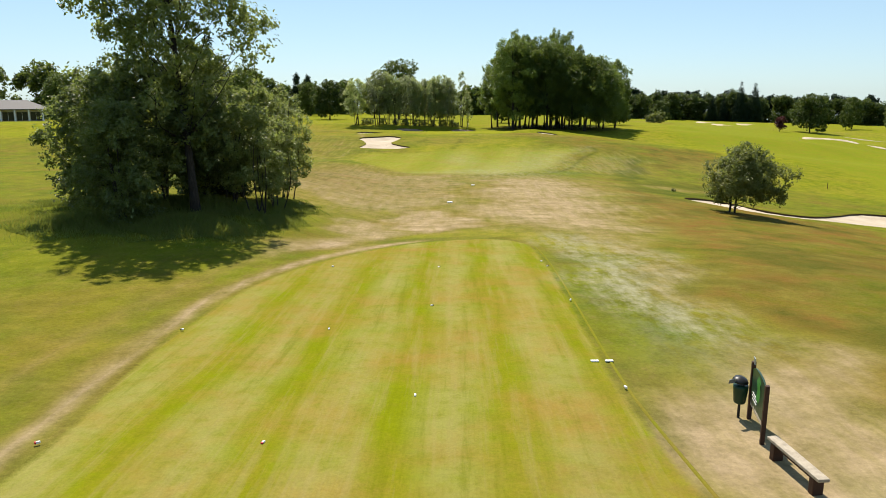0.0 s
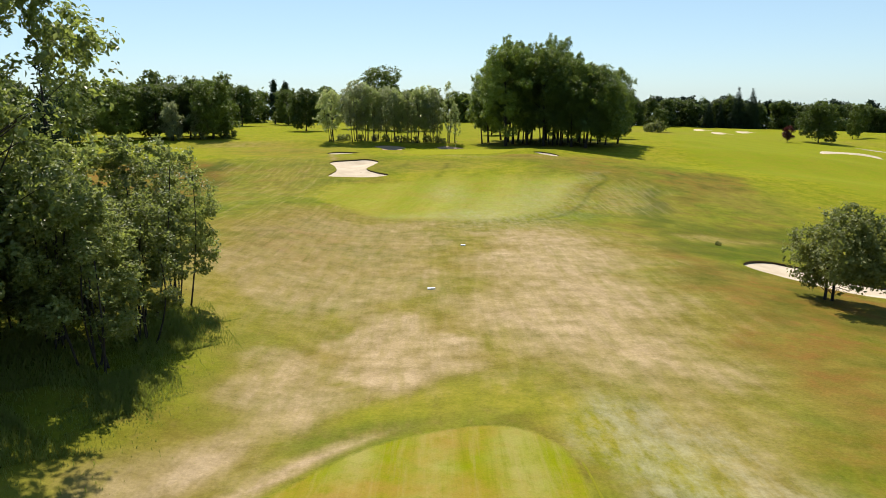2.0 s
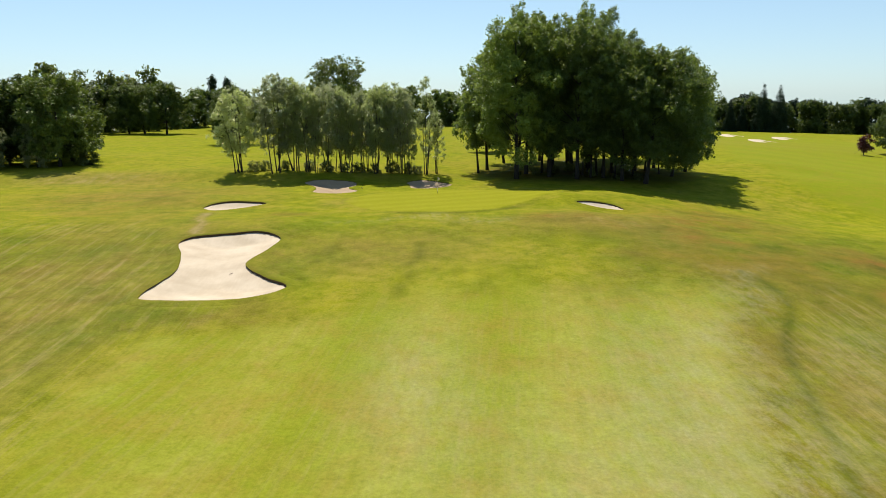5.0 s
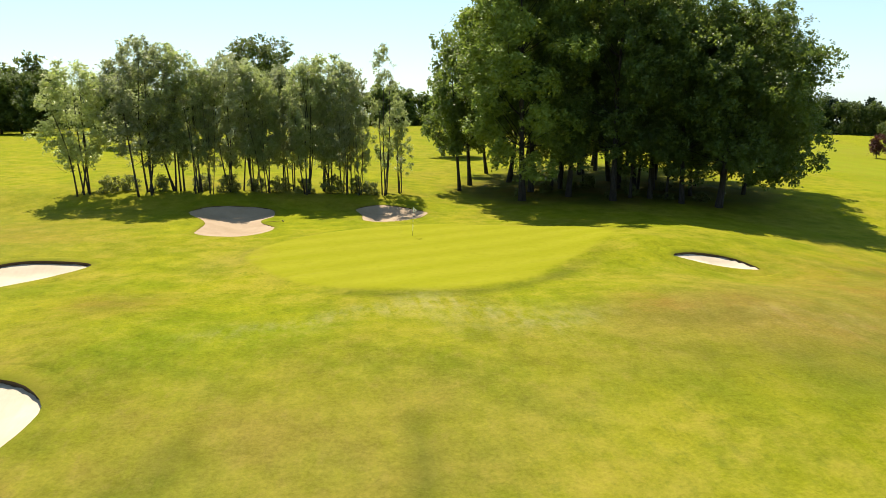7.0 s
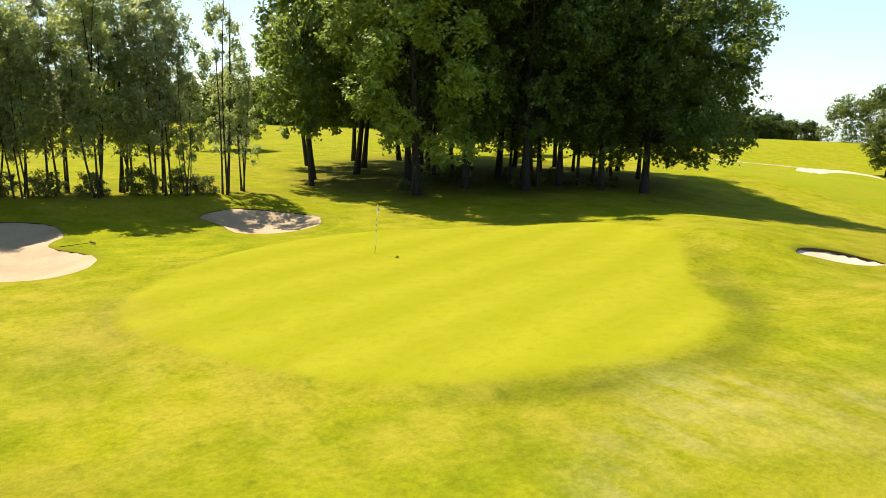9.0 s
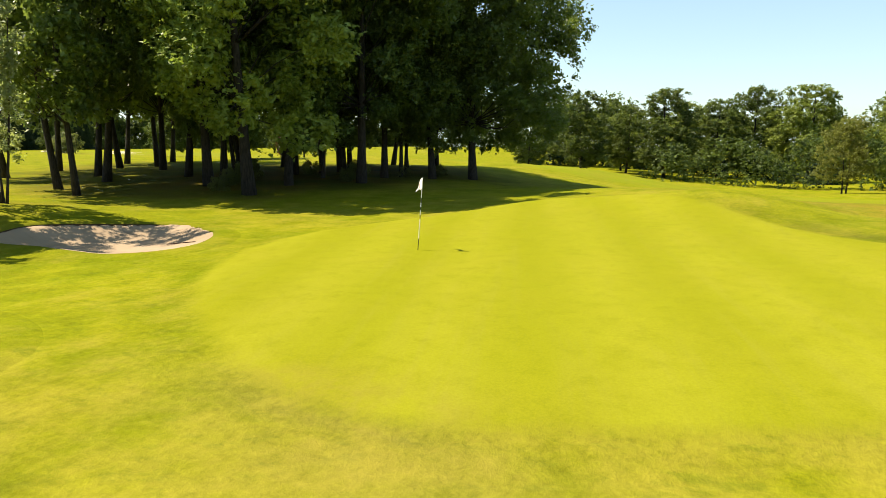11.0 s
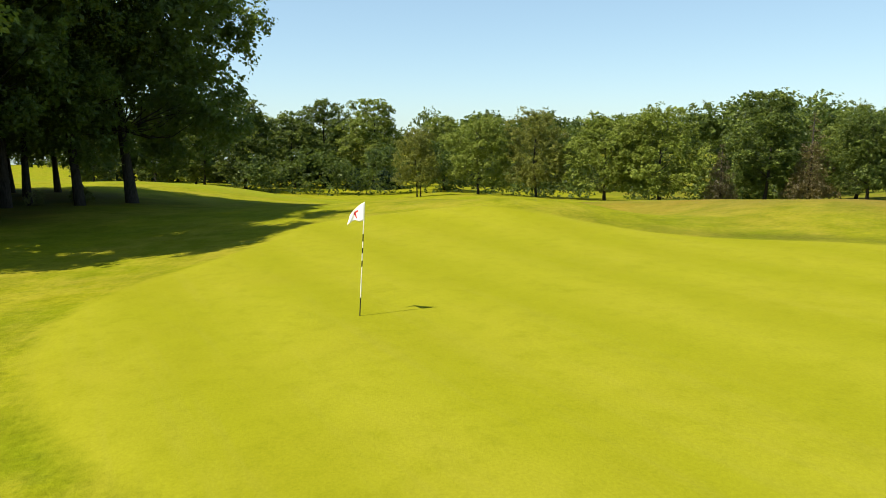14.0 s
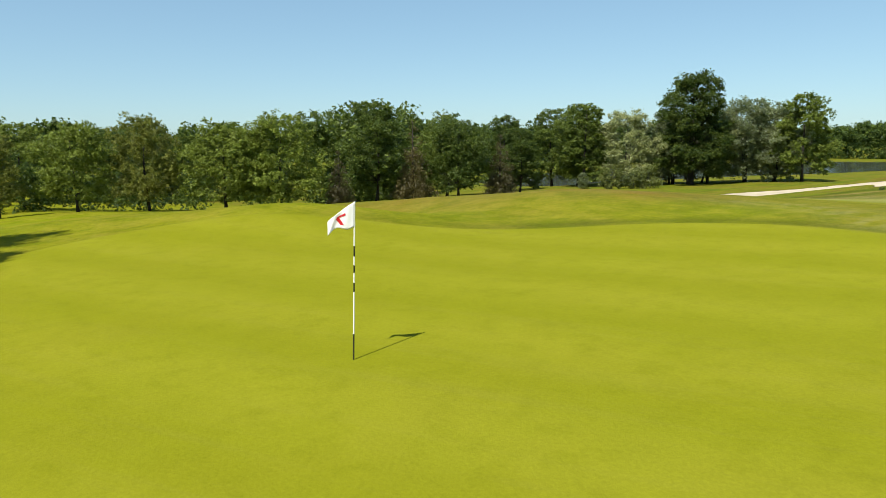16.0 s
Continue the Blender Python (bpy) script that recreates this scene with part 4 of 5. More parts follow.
def broad_tree(name, seed, tall, wide, bare, clumps, count, size, leaf, bark, label, girth=0.028, stems=1, spire=0.55, shell=0.5, droop=0.0, gap=1.0, flat=0.78, shift=(0.0, 0.0), stray=0.11):
    """A broad-leaved tree: tapered trunk or stems, limbs to every clump, and a crown of leaves in uneven clumps."""
    rng = np.random.default_rng(seed)
    t = thing(name, label, "tree")
    top = tall - bare
    blobs = []
    feet = [(0.0, 0.0)] if stems == 1 else [(rng.normal() * 0.35, rng.normal() * 0.35) for _ in range(stems)]
    woods = [bmesh.new() for _ in feet]
    heads, grown = [], []
    for fx, fy in feet:
        lean = rng.normal(size=2) * (0.02 if stems == 1 else 0.055) * tall + np.array(shift)
        head = (fx + lean[0], fy + lean[1], tall * (0.86 if stems == 1 else rng.uniform(0.62, 0.9)))
        line = limb(rng, (fx, fy, -0.4), head, 0.014 if stems == 1 else 0.03, 8)
        r0 = girth * tall / math.sqrt(stems)
        grown.append(tube_rings(woods[len(heads)], line, [r0 * (1.35 if i == 0 else 1.0) * (1 - 0.9 * i / 7) + 0.015 for i in range(8)], 8 if stems == 1 else 6))
        heads.append(line)
    for i in range(clumps):
        u = (i + 0.5) / clumps
        h = bare + top * (0.06 + 0.9 * u)
        # the widest part lies at spire of the crown's height
        v = (h - bare) / top
        girdle = math.sqrt(max(0.02, 1 - ((v - spire * 0.8) / (1 - spire * 0.8 if v > spire * 0.8 else spire * 1.1)) ** 2))
        a = i * 2.399 + rng.normal() * 0.35
        out = wide * 0.5 * girdle * rng.uniform(0.35, 0.86)
        r = wide * 0.5 * rng.uniform(0.17, 0.33) * (0.75 + 0.35 * girdle) * gap
        c = (math.cos(a) * out + shift[0], math.sin(a) * out + shift[1], h)
        blobs.append((*c, r, flat * rng.uniform(0.8, 1.2), 0.5))
        for _ in range(8):
            q = rng.normal(size=3)
            q = q / np.linalg.norm(q) * r * rng.uniform(0.65, 0.76 + 3.3 * stray)
            blobs.append((c[0] + q[0], c[1] + q[1], c[2] + q[2] * flat, r * rng.uniform(0.20, 0.44), flat * rng.uniform(0.75, 1.25), 1.0))
        own = i % len(heads)
        # a bough leaves the trunk a little below its clump, and tapers
        fork = min(6, max(2, int(7 * (h - 0.22 * out) / tall)))
        bough = tube_rings(woods[own], limb(rng, heads[own][fork], c, 0.10), [girth * tall * (0.20 - 0.045 * fork / 3) * (1 - 0.21 * s) / math.sqrt(stems) for s in range(5)], 5)
        woods[own].faces.new((bough[0][0], bough[0][2], grown[own][fork][i % 6]))
    v, f = leaves(rng, blobs, count, size, droop, shell, loose=1.2 + 11 * stray, stray=stray)
    for w in woods:
        part("trunk" if stems == 1 else "stem", w, bark, t, smooth=True)
    hang("crown", fast_mesh("crown", v, f), leaf, t)
    return t


def conifer(name, seed, tall, wide, bare, tiers, count, size, leaf, label):
    """A conifer: straight trunk and drooping tiers of needles that narrow to the tip."""
    rng = np.random.default_rng(seed)
    t = thing(name, label, "tree")
    wood = tube(bmesh.new(), [(0, 0, -0.4), (0, 0, tall * 0.5), (0, 0, tall * 0.98)], [tall * 0.024, tall * 0.014, 0.03], 8)
    blobs = []
    for i in range(tiers):
        u = (i + rng.uniform(0, 0.6)) / tiers
        h, r = bare + (tall - bare) * u, wide * 0.5 * (1 - u) ** 0.8 + 0.15
        arms = max(3, int(7 * (1 - u)) + 1)
        for k in range(arms):
            a = k * 6.283 / arms + i * 1.1 + rng.normal() * 0.2
            for reach in (0.45, 0.85):
                q = r * reach * rng.uniform(0.8, 1.12)
                blobs.append((math.cos(a) * q, math.sin(a) * q, h - 0.16 * q, max(0.3, r * 0.36), 0.5, 1.0))
            if i % 2 == 0:
                tube(wood, [(0, 0, h), (math.cos(a) * r * 0.8, math.sin(a) * r * 0.8, h - 0.12 * r)], [0.06, 0.02], 4)
    blobs.append((0, 0, tall * 0.985, wide * 0.035 + 0.1, 2.2, 1.0))
    v, f = leaves(rng, blobs, count, size, 0.4, 0.3, 0.35)
    part("trunk", wood, "bark", t, smooth=True)
    hang("crown", fast_mesh("crown", v, f), leaf, t)
    return t


STOCK = {}


def plant(kind, variant, x, y, tall, turn=0.0, squeeze=1.0, label="", group=""):
    """Sets a tree of a kind on the land, with its own height, turn and girth; trees of one variant share their meshes."""
    build, own = KINDS[kind]
    sink = 0.15
    key = (kind, variant)
    if key in STOCK:
        first, h0 = STOCK[key]
        ob = copy_thing(first, Matrix())
    else:
        first = ob = build(variant)
        STOCK[key] = (ob, own)
    s = tall / own
    ob.matrix_basis = pose(x, y, float(height(x, y)) - sink, 0, 0, turn) @ Matrix.Diagonal((s * squeeze, s * squeeze, s, 1))
    tagged(ob, label, "", group)
    return ob


KINDS = {
    "oak": (lambda v: broad_tree("oak_tree", 10 + v, 24, 13.5, (2.4, 5.0, 4.2)[v % 3], 52, 52000, 0.15, "oak", "bark", "tall dark green oak standing in a dense clump", 0.0132, gap=0.80, shell=0.6, flat=0.85, spire=0.74), 24),
    "inneroak": (lambda v: broad_tree("oak_tree", 13 + v, 24, 13.5, 5.5, 40, 10000, 0.28, "oak", "bark", "tall dark green oak within a dense clump", 0.0132, gap=0.9, shell=0.35, flat=0.9), 24),
    "spreadoak": (lambda v: broad_tree("oak_tree", 20 + v, 20, 19.5, 3.2, 84, 88000, 0.155, "oak", "bark", "broad dark oak with low branches at the clump's edge", 0.0165, spire=0.46, gap=0.82, shell=0.55, flat=0.78, shift=(1.6, 1.2)), 20),
    "hero": (lambda v: broad_tree("alder_tree", 30 + v, 19, 12.6, 2.6, 84, 56000, 0.115, "alder", "bark", "tall airy alder in long grass beside the tee", 0.015, gap=0.80, shell=0.35, spire=0.76, shift=(-0.2, -2.4), stray=0.09), 19),
    "side": (lambda v: broad_tree("young_alder", 40 + v, 9.5, 7.6, 0.7, 40, 18000, 0.11, "alder", "bark", "bushy young alder in long grass beside the tee", 0.014, stems=3), 9.5),
    "wisp": (lambda v: broad_tree("young_birch", 50 + v, 9, 5.0, 1.7, 32, 16000, 0.085, "birch", "bark", "slim many-stemmed young birch beside the tee", 0.011, stems=6, gap=0.95), 9),
    "birch": (lambda v: broad_tree("willow_tree", 60 + v, 13, 6.0, 2.7, 50, 18500, 0.10, "pale" if v == 1 else "sallow", "bark", "slender many-stemmed willow behind the green", 0.011, stems=5, spire=0.62, droop=0.35, gap=0.9, shell=0.2, flat=1.1), 13),
    "thin": (lambda v: broad_tree("slim_willow", 70 + v, 14, 4.4, 2.4, 36, 7000, 0.095, "sallow", "bark", "tall thin willow with several stems behind the green", 0.009, stems=4, spire=0.3, droop=0.3, gap=0.72, shell=0.3, flat=1.15), 14),
    "round": (lambda v: broad_tree("maple_tree", 80 + v, 16, 15, 1.7, 52, 36000, 0.21, "ash", "bark", "round dark green maple on mown grass", 0.016, shell=0.55, gap=1.0, flat=0.66, stray=0.04), 16),
    "dome": (lambda v: broad_tree("maple_tree", 83 + v, 16, 14.5, 1.8, 46, 37000, 0.16, "maple", "bark", "dome-shaped dark green maple on mown grass", 0.016, shell=0.78, gap=1.12, flat=0.66, spire=0.42, stray=0.045), 16),
    "slope": (lambda v: broad_tree("ash_tree", 105 + v, 22, 13, 1.6, 44, 34000, 0.185, "maple", "bark", "tall green ash tree on the slope", 0.013, spire=0.45, gap=1.06, flat=0.7, shell=0.75, stray=0.05), 22),
    "lime": (lambda v: broad_tree("lime_tree", 90 + v, 16, 13, 2.6, 40, 38000, 0.14, "tan", "bark", "olive-green lime tree with two leaning trunks", 0.014, stems=2, shell=0.7, flat=0.68, gap=1.06, stray=0.05), 16),
    "tallash": (lambda v: broad_tree("ash_tree", 100 + v, 22, 12.5, 2.3, 46, 24000, 0.24, "ash", "bark", "tall green ash tree at the field's edge", 0.013, spire=0.5, gap=0.98, flat=0.7, shell=0.55, stray=0.04), 22),
    "grey": (lambda v: broad_tree("white_willow", 110 + v, 18, 13, 1.0, 44, 34000, 0.17, "pale", "bark", "grey-green willow by the lake", 0.016, stems=3), 18),
    "spruce": (lambda v: conifer("spruce_tree", 120 + v, 24, 10.5, 1.0, 30, 30000, 0.30, "needle", "dark pointed spruce at the edge of a wood"), 24),
    "larch": (lambda v: conifer("larch_tree", 130 + v, 14, 7.5, 1.4, 16, 11000, 0.17, "brownneedle", "brownish open larch among broad-leaved trees"), 14),
    "cedar": (lambda v: broad_tree("cypress_tree", 140 + v, 25, 15, 1.6, 64, 46000, 0.20, "maple", "bark", "tall layered cypress by the lake", 0.022, spire=0.28, shell=0.55, gap=0.8), 25),
    "poplar": (lambda v: broad_tree("poplar_tree", 150 + v, 18, 3.6, 1.0, 24, 3500, 0.28, "needle", "bark", "narrow column-shaped poplar", 0.012, spire=0.4), 18),
    "copper": (lambda v: broad_tree("copper_beech", 160 + v, 7, 5.2, 1.4, 18, 3500, 0.2, "red", "bark", "small dark red copper beech on the fairway", 0.018), 7),
    "orchard": (lambda v: broad_tree("hawthorn_tree", 170 + v, 4.6, 5.9, 1.15, 44, 26000, 0.08, "shrub", "bark", "rounded hawthorn on the edge of a bunker", 0.024, stems=2, shell=0.6, flat=0.75, spire=0.42, gap=0.95), 4.6),
    "shrub": (lambda v: broad_tree("shrub", 180 + v, 3.0, 4.0, 0.1, 16, 2600, 0.12, "shrub", "bark", "low rounded shrub on the grass", 0.012, stems=4), 3.0),
}
rnd = random.Random(5)


def spread(kind, rows, variants, label="", group="", squeeze=1.0):
    for i, (x, y, tall, *own) in enumerate(rows):
        girth = own[0] if own else squeeze * rnd.uniform(0.92, 1.08)
        plant(kind, i % variants, x, y, tall, rnd.uniform(0, 360), girth, label, group)


# the group of trees beside the tee
spread("hero", [(-15.2, 43.4, 20.6, 0.89)], 1)
spread("side", [(-20.4, 43.2, 8.2), (-18.6, 40.3, 7.0), (-17.6, 46.2, 9.4), (-22.6, 49.0, 9.0)], 2, group="trees beside the tee")
spread("wisp", [(-13.0, 53.4, 8.8, 1.05), (-15.2, 52.6, 8.2, 1.1), (-12.2, 46.4, 7.0, 1.15), (-14.2, 47.6, 7.6, 1.2), (-11.9, 50.2, 6.6, 1.1), (-16.8, 49.6, 8.2, 1.15), (-12.4, 56.6, 8.4, 0.9)], 2, group="trees beside the tee")
spread("spruce", [(-17.6, 55.2, 12.4)], 2, "slim dark spruce behind the alders beside the tee")
plant("orchard", 0, 27.6, 64.6, 6.0, 40)
spread("shrub", [(28.8, 88.6, 0.55)], 2, "low tuft of shrub in rough grass")
# the dense clump behind the green
CLUMP = "clump of oaks behind the green"
spread("oak", [(18.6, 191.4, 23.5, 1.08), (20.9, 197.0, 25.0, 0.9), (23.8, 193.0, 23.4, 0.85), (27.4, 189.8, 22.6, 1.02), (31.6, 190.7, 21.0, 0.85), (33.6, 187.8, 19.5, 0.95), (39.0, 199.0, 18.2, 0.85), (31.3, 198.8, 25.6, 0.85), (34.5, 196.7, 21.5, 0.8)], 3, group=CLUMP)
spread("oak", [(24.9, 199.6, 22, 0.62), (29.7, 191.2, 20, 0.58), (33.1, 190.2, 19, 0.55)], 3, "slim oak inside a dense clump", CLUMP)
spread("inneroak", [(26.5, 205.0, 22.5), (32.9, 205.6, 23), (39.0, 206.5, 20), (31.9, 214, 22), (44.5, 206.3, 18), (47.5, 200, 18.5), (24, 212, 22), (15.5, 204, 19.5), (13.6, 199.6, 16.5), (20.6, 206.5, 23), (33, 221, 21), (36, 219.5, 21), (38, 226.5, 20), (43, 225.5, 19), (27.5, 222, 21), (20, 217, 20)], 2, group=CLUMP, squeeze=0.93)
spread("inneroak", [(31.4, 194.0, 20), (29.3, 194.5, 19), (33.2, 197.7, 19), (28.6, 202.2, 21), (23.6, 198.6, 20), (40.5, 199.0, 19), (36.4, 191.8, 18), (41.4, 194.6, 16)], 2, "slim oak inside a dense clump", CLUMP, 0.6)
spread("shrub", [(22.4, 196.6, 1.2), (27.6, 191.2, 1.0), (30.2, 192.0, 1.3), (25.6, 198.6, 1.4), (31.8, 197.6, 1.2), (35.2, 195.4, 1.1), (33.2, 190.0, 0.9), (28.4, 200.4, 1.5), (36.0, 188.6, 1.0), (19.0, 194.2, 1.0)], 3, "low shady scrub among the oak trunks", "scrub in the clump")
spread("spreadoak", [(42.6, 192.4, 15.5, 0.75)], 1, group=CLUMP)
plant("spreadoak", 0, 36.4, 185.9, 18.4, 0, 1.04, group=CLUMP)
# the row of willows behind the back bunkers
WILLOWS = "row of willows behind the green"
spread("birch", [(-22.9, 192.5, 12.2, 1.25), (-17.2, 192.3, 14.2, 1.15), (-15.0, 193.9, 13.8, 1.1), (-12.9, 193.2, 12.6, 0.95), (-9.7, 194.4, 13.2, 1.1), (-8.2, 195.0, 12.8, 1.0), (-6.4, 194.2, 11.4, 0.85), (-4.4, 196.4, 12.4, 1.0), (-2.1, 193.6, 13.2, 0.95), (-0.5, 195.2, 13.6, 1.05), (1.2, 194.2, 12.6, 1.0)], 3, group=WILLOWS)
spread("thin", [(5.1, 193.2, 14.9, 0.85), (-11.6, 192.8, 10.5, 0.75), (2.7, 193.0, 9.6, 0.8), (6.6, 194.8, 9.8, 1.15)], 2, group=WILLOWS)
spread("shrub", [(-20.6, 193, 1.7), (-19.2, 194, 1.6), (-16.2, 193.4, 1.6), (-12.6, 195, 1.7), (-10, 194, 1.8), (-7.4, 195, 1.5), (-5.2, 194.6, 1.7), (-2.8, 194, 1.6), (0.0, 193.6, 1.9), (2.4, 193.8, 1.8), (3.8, 193.2, 1.3)], 3, "leafy undergrowth between willow stems", "undergrowth in the willow row")
# trees west of the green, and the oak that rises behind the willows
spread("round", [(-83.8, 189.4, 12.8, 1.15), (-75.2, 198.6, 13.6, 1.15), (-68.5, 203, 13.2, 1.15), (-81.5, 213, 14.4, 1.1), (-72.5, 216, 14.2, 1.1), (-64.5, 208, 12.6, 1.0), (-61.0, 207, 14.2, 1.1), (-54.2, 203.6, 14.8, 1.05), (-57, 214, 12.4), (-66, 226, 13), (-90, 205, 13), (-98, 190, 14), (-63, 224, 12.6)], 3, group="row of maples west of the green")
spread("shrub", [(-50.6, 206.0, 3.0), (-52.4, 207.0, 2.2)], 2, "dark bush at the end of the maple row")
spread("grey", [(-62.2, 197.6, 9.6, 0.8), (-57.0, 202.4, 9.8, 0.75)], 1, "small silvery willow in front of the maples", "silvery young willows")
spread("round", [(-42.6, 273, 14.4, 1.0), (-81.5, 338, 17.5, 1.1), (-91.5, 345, 17, 1.1), (-64, 352, 16), (-97, 345, 17)], 3, "round dark tree on the far fairway")
spread("dome", [(-17.2, 283, 22.0, 1.05)], 3, "tall rounded oak rising behind the willows")
spread("round", [(-5, 290, 15), (-28, 296, 15), (20, 247, 10.5)], 3, "dark tree beyond the willows")
spread("poplar", [(-75.6, 378, 22), (-69.6, 377, 21)], 1, "narrow dark column-shaped poplar in the distance", group="pair of poplars")
# trees on the next hole, to the north-east
spread("tallash", [(187, 335, 12), (196, 346, 15.5), (205, 330, 14)], 2, "round tree standing alone on a fairway")
spread("round", [(149.6, 294, 15.6, 1.05)], 3, "broad dark tree beside a gravel track")
spread("copper", [(135, 289, 6.4)], 1)
spread("shrub", [(96, 321, 5.0), (90.5, 316, 3.6), (93, 320, 4.0)], 2, "dense dark shrub on the far fairway")
spread("round", [(99.4, 330, 10), (60, 245, 8), (54, 226, 10)], 3, "round tree on the far fairway")
spread("spruce", [(189.2, 462, 25.5), (198, 462, 25.5), (180, 466, 16), (170, 458, 17)], 2, group="dark spruces at the wood's edge")
# the trees towards the lake, east of the green
spread("slope", [(204.8, 190, 22.5), (215, 181.8, 27), (205, 167.5, 26.5), (178, 221.7, 22.5), (188.7, 201.8, 24.5), (213, 242, 17), (210, 219, 18), (183.5, 149, 20), (196, 214, 20), (210, 200, 22), (170, 234, 16), (222, 232, 18)], 2, "tall ash tree on the slope to the lake", "tall trees on the slope", 1.3)
spread("lime", [(144.5, 159.6, 14.3), (137.9, 135.5, 18.0)], 2)
spread("dome", [(142.6, 146.8, 16.2), (131.6, 122.9, 17.2), (126.5, 113.5, 18.6), (111.6, 80.6, 16.5), (124.7, 73, 19)], 3, group="maples on the slope to the lake", squeeze=1.12)
spread("slope", [(121.7, 94.5, 21.5), (126.4, 24.7, 22), (119.2, 31.3, 22), (78, -2, 22), (140, 20, 23), (131, 48, 20), (112, 62, 15)], 2, "tall dark ash near the lake", "tall trees near the lake", 1.2)
spread("larch", [(118.8, 105.1, 11.5), (115.7, 89.3, 17), (105.9, 74, 13.5)], 2, group="larches on the slope")
spread("cedar", [(97.5, 16.1, 28.0, 1.3)], 1)
spread("grey", [(110.1, 24.6, 19.5), (91, 1, 21.5), (86, -4, 20), (99, 6, 19), (104, 14, 19)], 2, group="grey willows by the lake", squeeze=1.3)
spread("shrub", [(101.3, 43, 5.2), (94.7, 38.2, 5.3), (97, 40, 4.2)], 2, "green bush near the lake")
spread("grey", [(112, 40, 4.2)], 2, "small pale willow bush near the lake")


def wood(name, seed, path, tall, deep, every, size, leaf, label, rich=75):
    """A far wood as one thing nobody could count: crowns along a line, several deep, over a dark understorey."""
    rng = np.random.default_rng(seed)
    blobs, path = [], np.array(path, float)
    for a, b in zip(path, path[1:]):
        n = int(np.hypot(*(b - a)) / every)
        side = np.array([b[1] - a[1], a[0] - b[0]]) / np.hypot(*(b - a))
        for k in range(n):
            for row in range(deep):
                p = a + (b - a) * (k + rng.random()) / n + side * (row * every * 0.9 + rng.normal() * 2)
                g, h = float(height(*p)), tall * rng.uniform(0.72, 1.12) * (1 + 0.06 * row)
                # a tall dome of leaf bumps over a looser skirt
                wide, up = every * rng.uniform(0.5, 0.72), h * rng.uniform(0.40, 0.52)
                mid = g + h - up
                for _ in range(15):
                    d = rng.normal(size=3)
                    d /= np.linalg.norm(d)
                    q = rng.uniform(0.55, 0.85)
                    blobs.append((p[0] + d[0] * wide * q, p[1] + d[1] * wide * q, mid + abs(d[2]) ** 0.8 * up * q - (0.25 * up if d[2] < -0.3 else 0), every * rng.uniform(0.19, 0.30), 0.9, 1.0))
                for k2 in range(9):
                    q = rng.normal(size=2) * every * 0.4
                    blobs.append((p[0] + q[0], p[1] + q[1], g + (mid - g) * (0.06 + 0.1 * k2) * rng.uniform(0.6, 1.1), every * rng.uniform(0.24, 0.34), 0.9, 0.8))
    v, f = leaves(rng, blobs, int(len(blobs) * rich * 0.64), size * 1.0, 0, 0.6, each=5, loose=1.3, stray=0.03)
    me = fast_mesh(name, v, f)
    me.materials.append(M[leaf])
    return tagged(new(name, me), label, "wood", kind="stuff")


wood("far_wood", 201, [(-330, 268), (-210, 292), (-150, 304), (-122, 340), (-108, 385)], 22, 2, 9, 0.7, "maple", "dense green woodland closing the west side", 110)
wood("far_wood", 202, [(-150, 392), (-60, 420), (0, 430), (70, 440), (110, 466)], 17, 2, 9, 0.8, "ash", "distant woodland beyond the willows", 120)
wood("far_wood", 203, [(110, 466), (180, 478), (240, 474), (330, 462), (460, 432)], 19, 2, 8, 0.5, "ash", "distant dark woodland beyond the next hole", 210)
wood("far_wood", 211, [(100, 492), (180, 500), (250, 496), (340, 486), (470, 455)], 20, 2, 7, 0.7, "needle", "dark conifers behind the far woodland", 130)
wood("far_wood", 204, [(330, 330), (300, 260), (262, 215), (250, 170), (225, 120), (200, 80)], 25, 2, 10, 0.46, "maple", "woodland on the slope above the lake", 170)
wood("far_wood", 213, [(182, 205), (172, 170), (166, 140), (158, 112), (146, 84)], 12.5, 1, 9, 0.32, "ash", "dark belt of trees behind the maples on the slope", 150)
wood("hedge", 205, [(208, 254), (228, 222), (215, 190), (190, 160)], 6, 1, 5, 0.36, "needle", "dark hedge along the foot of the slope")
wood("far_wood", 209, [(150, 95), (172, 60), (205, 40), (240, 20)], 26, 2, 12, 0.5, "maple", "woodland at the head of the lake", 200)
wood("far_wood", 206, [(240, 20), (290, -60), (320, -200), (330, -330), (250, -420), (150, -440), (60, -430)], 27, 2, 12, 0.95, "ash", "woodland on the far shore of the lake")
wood("far_wood", 207, [(600, 100), (560, -250), (400, -640), (150, -720)], 30, 2, 18, 1.5, "ash", "wooded hills beyond the lake")


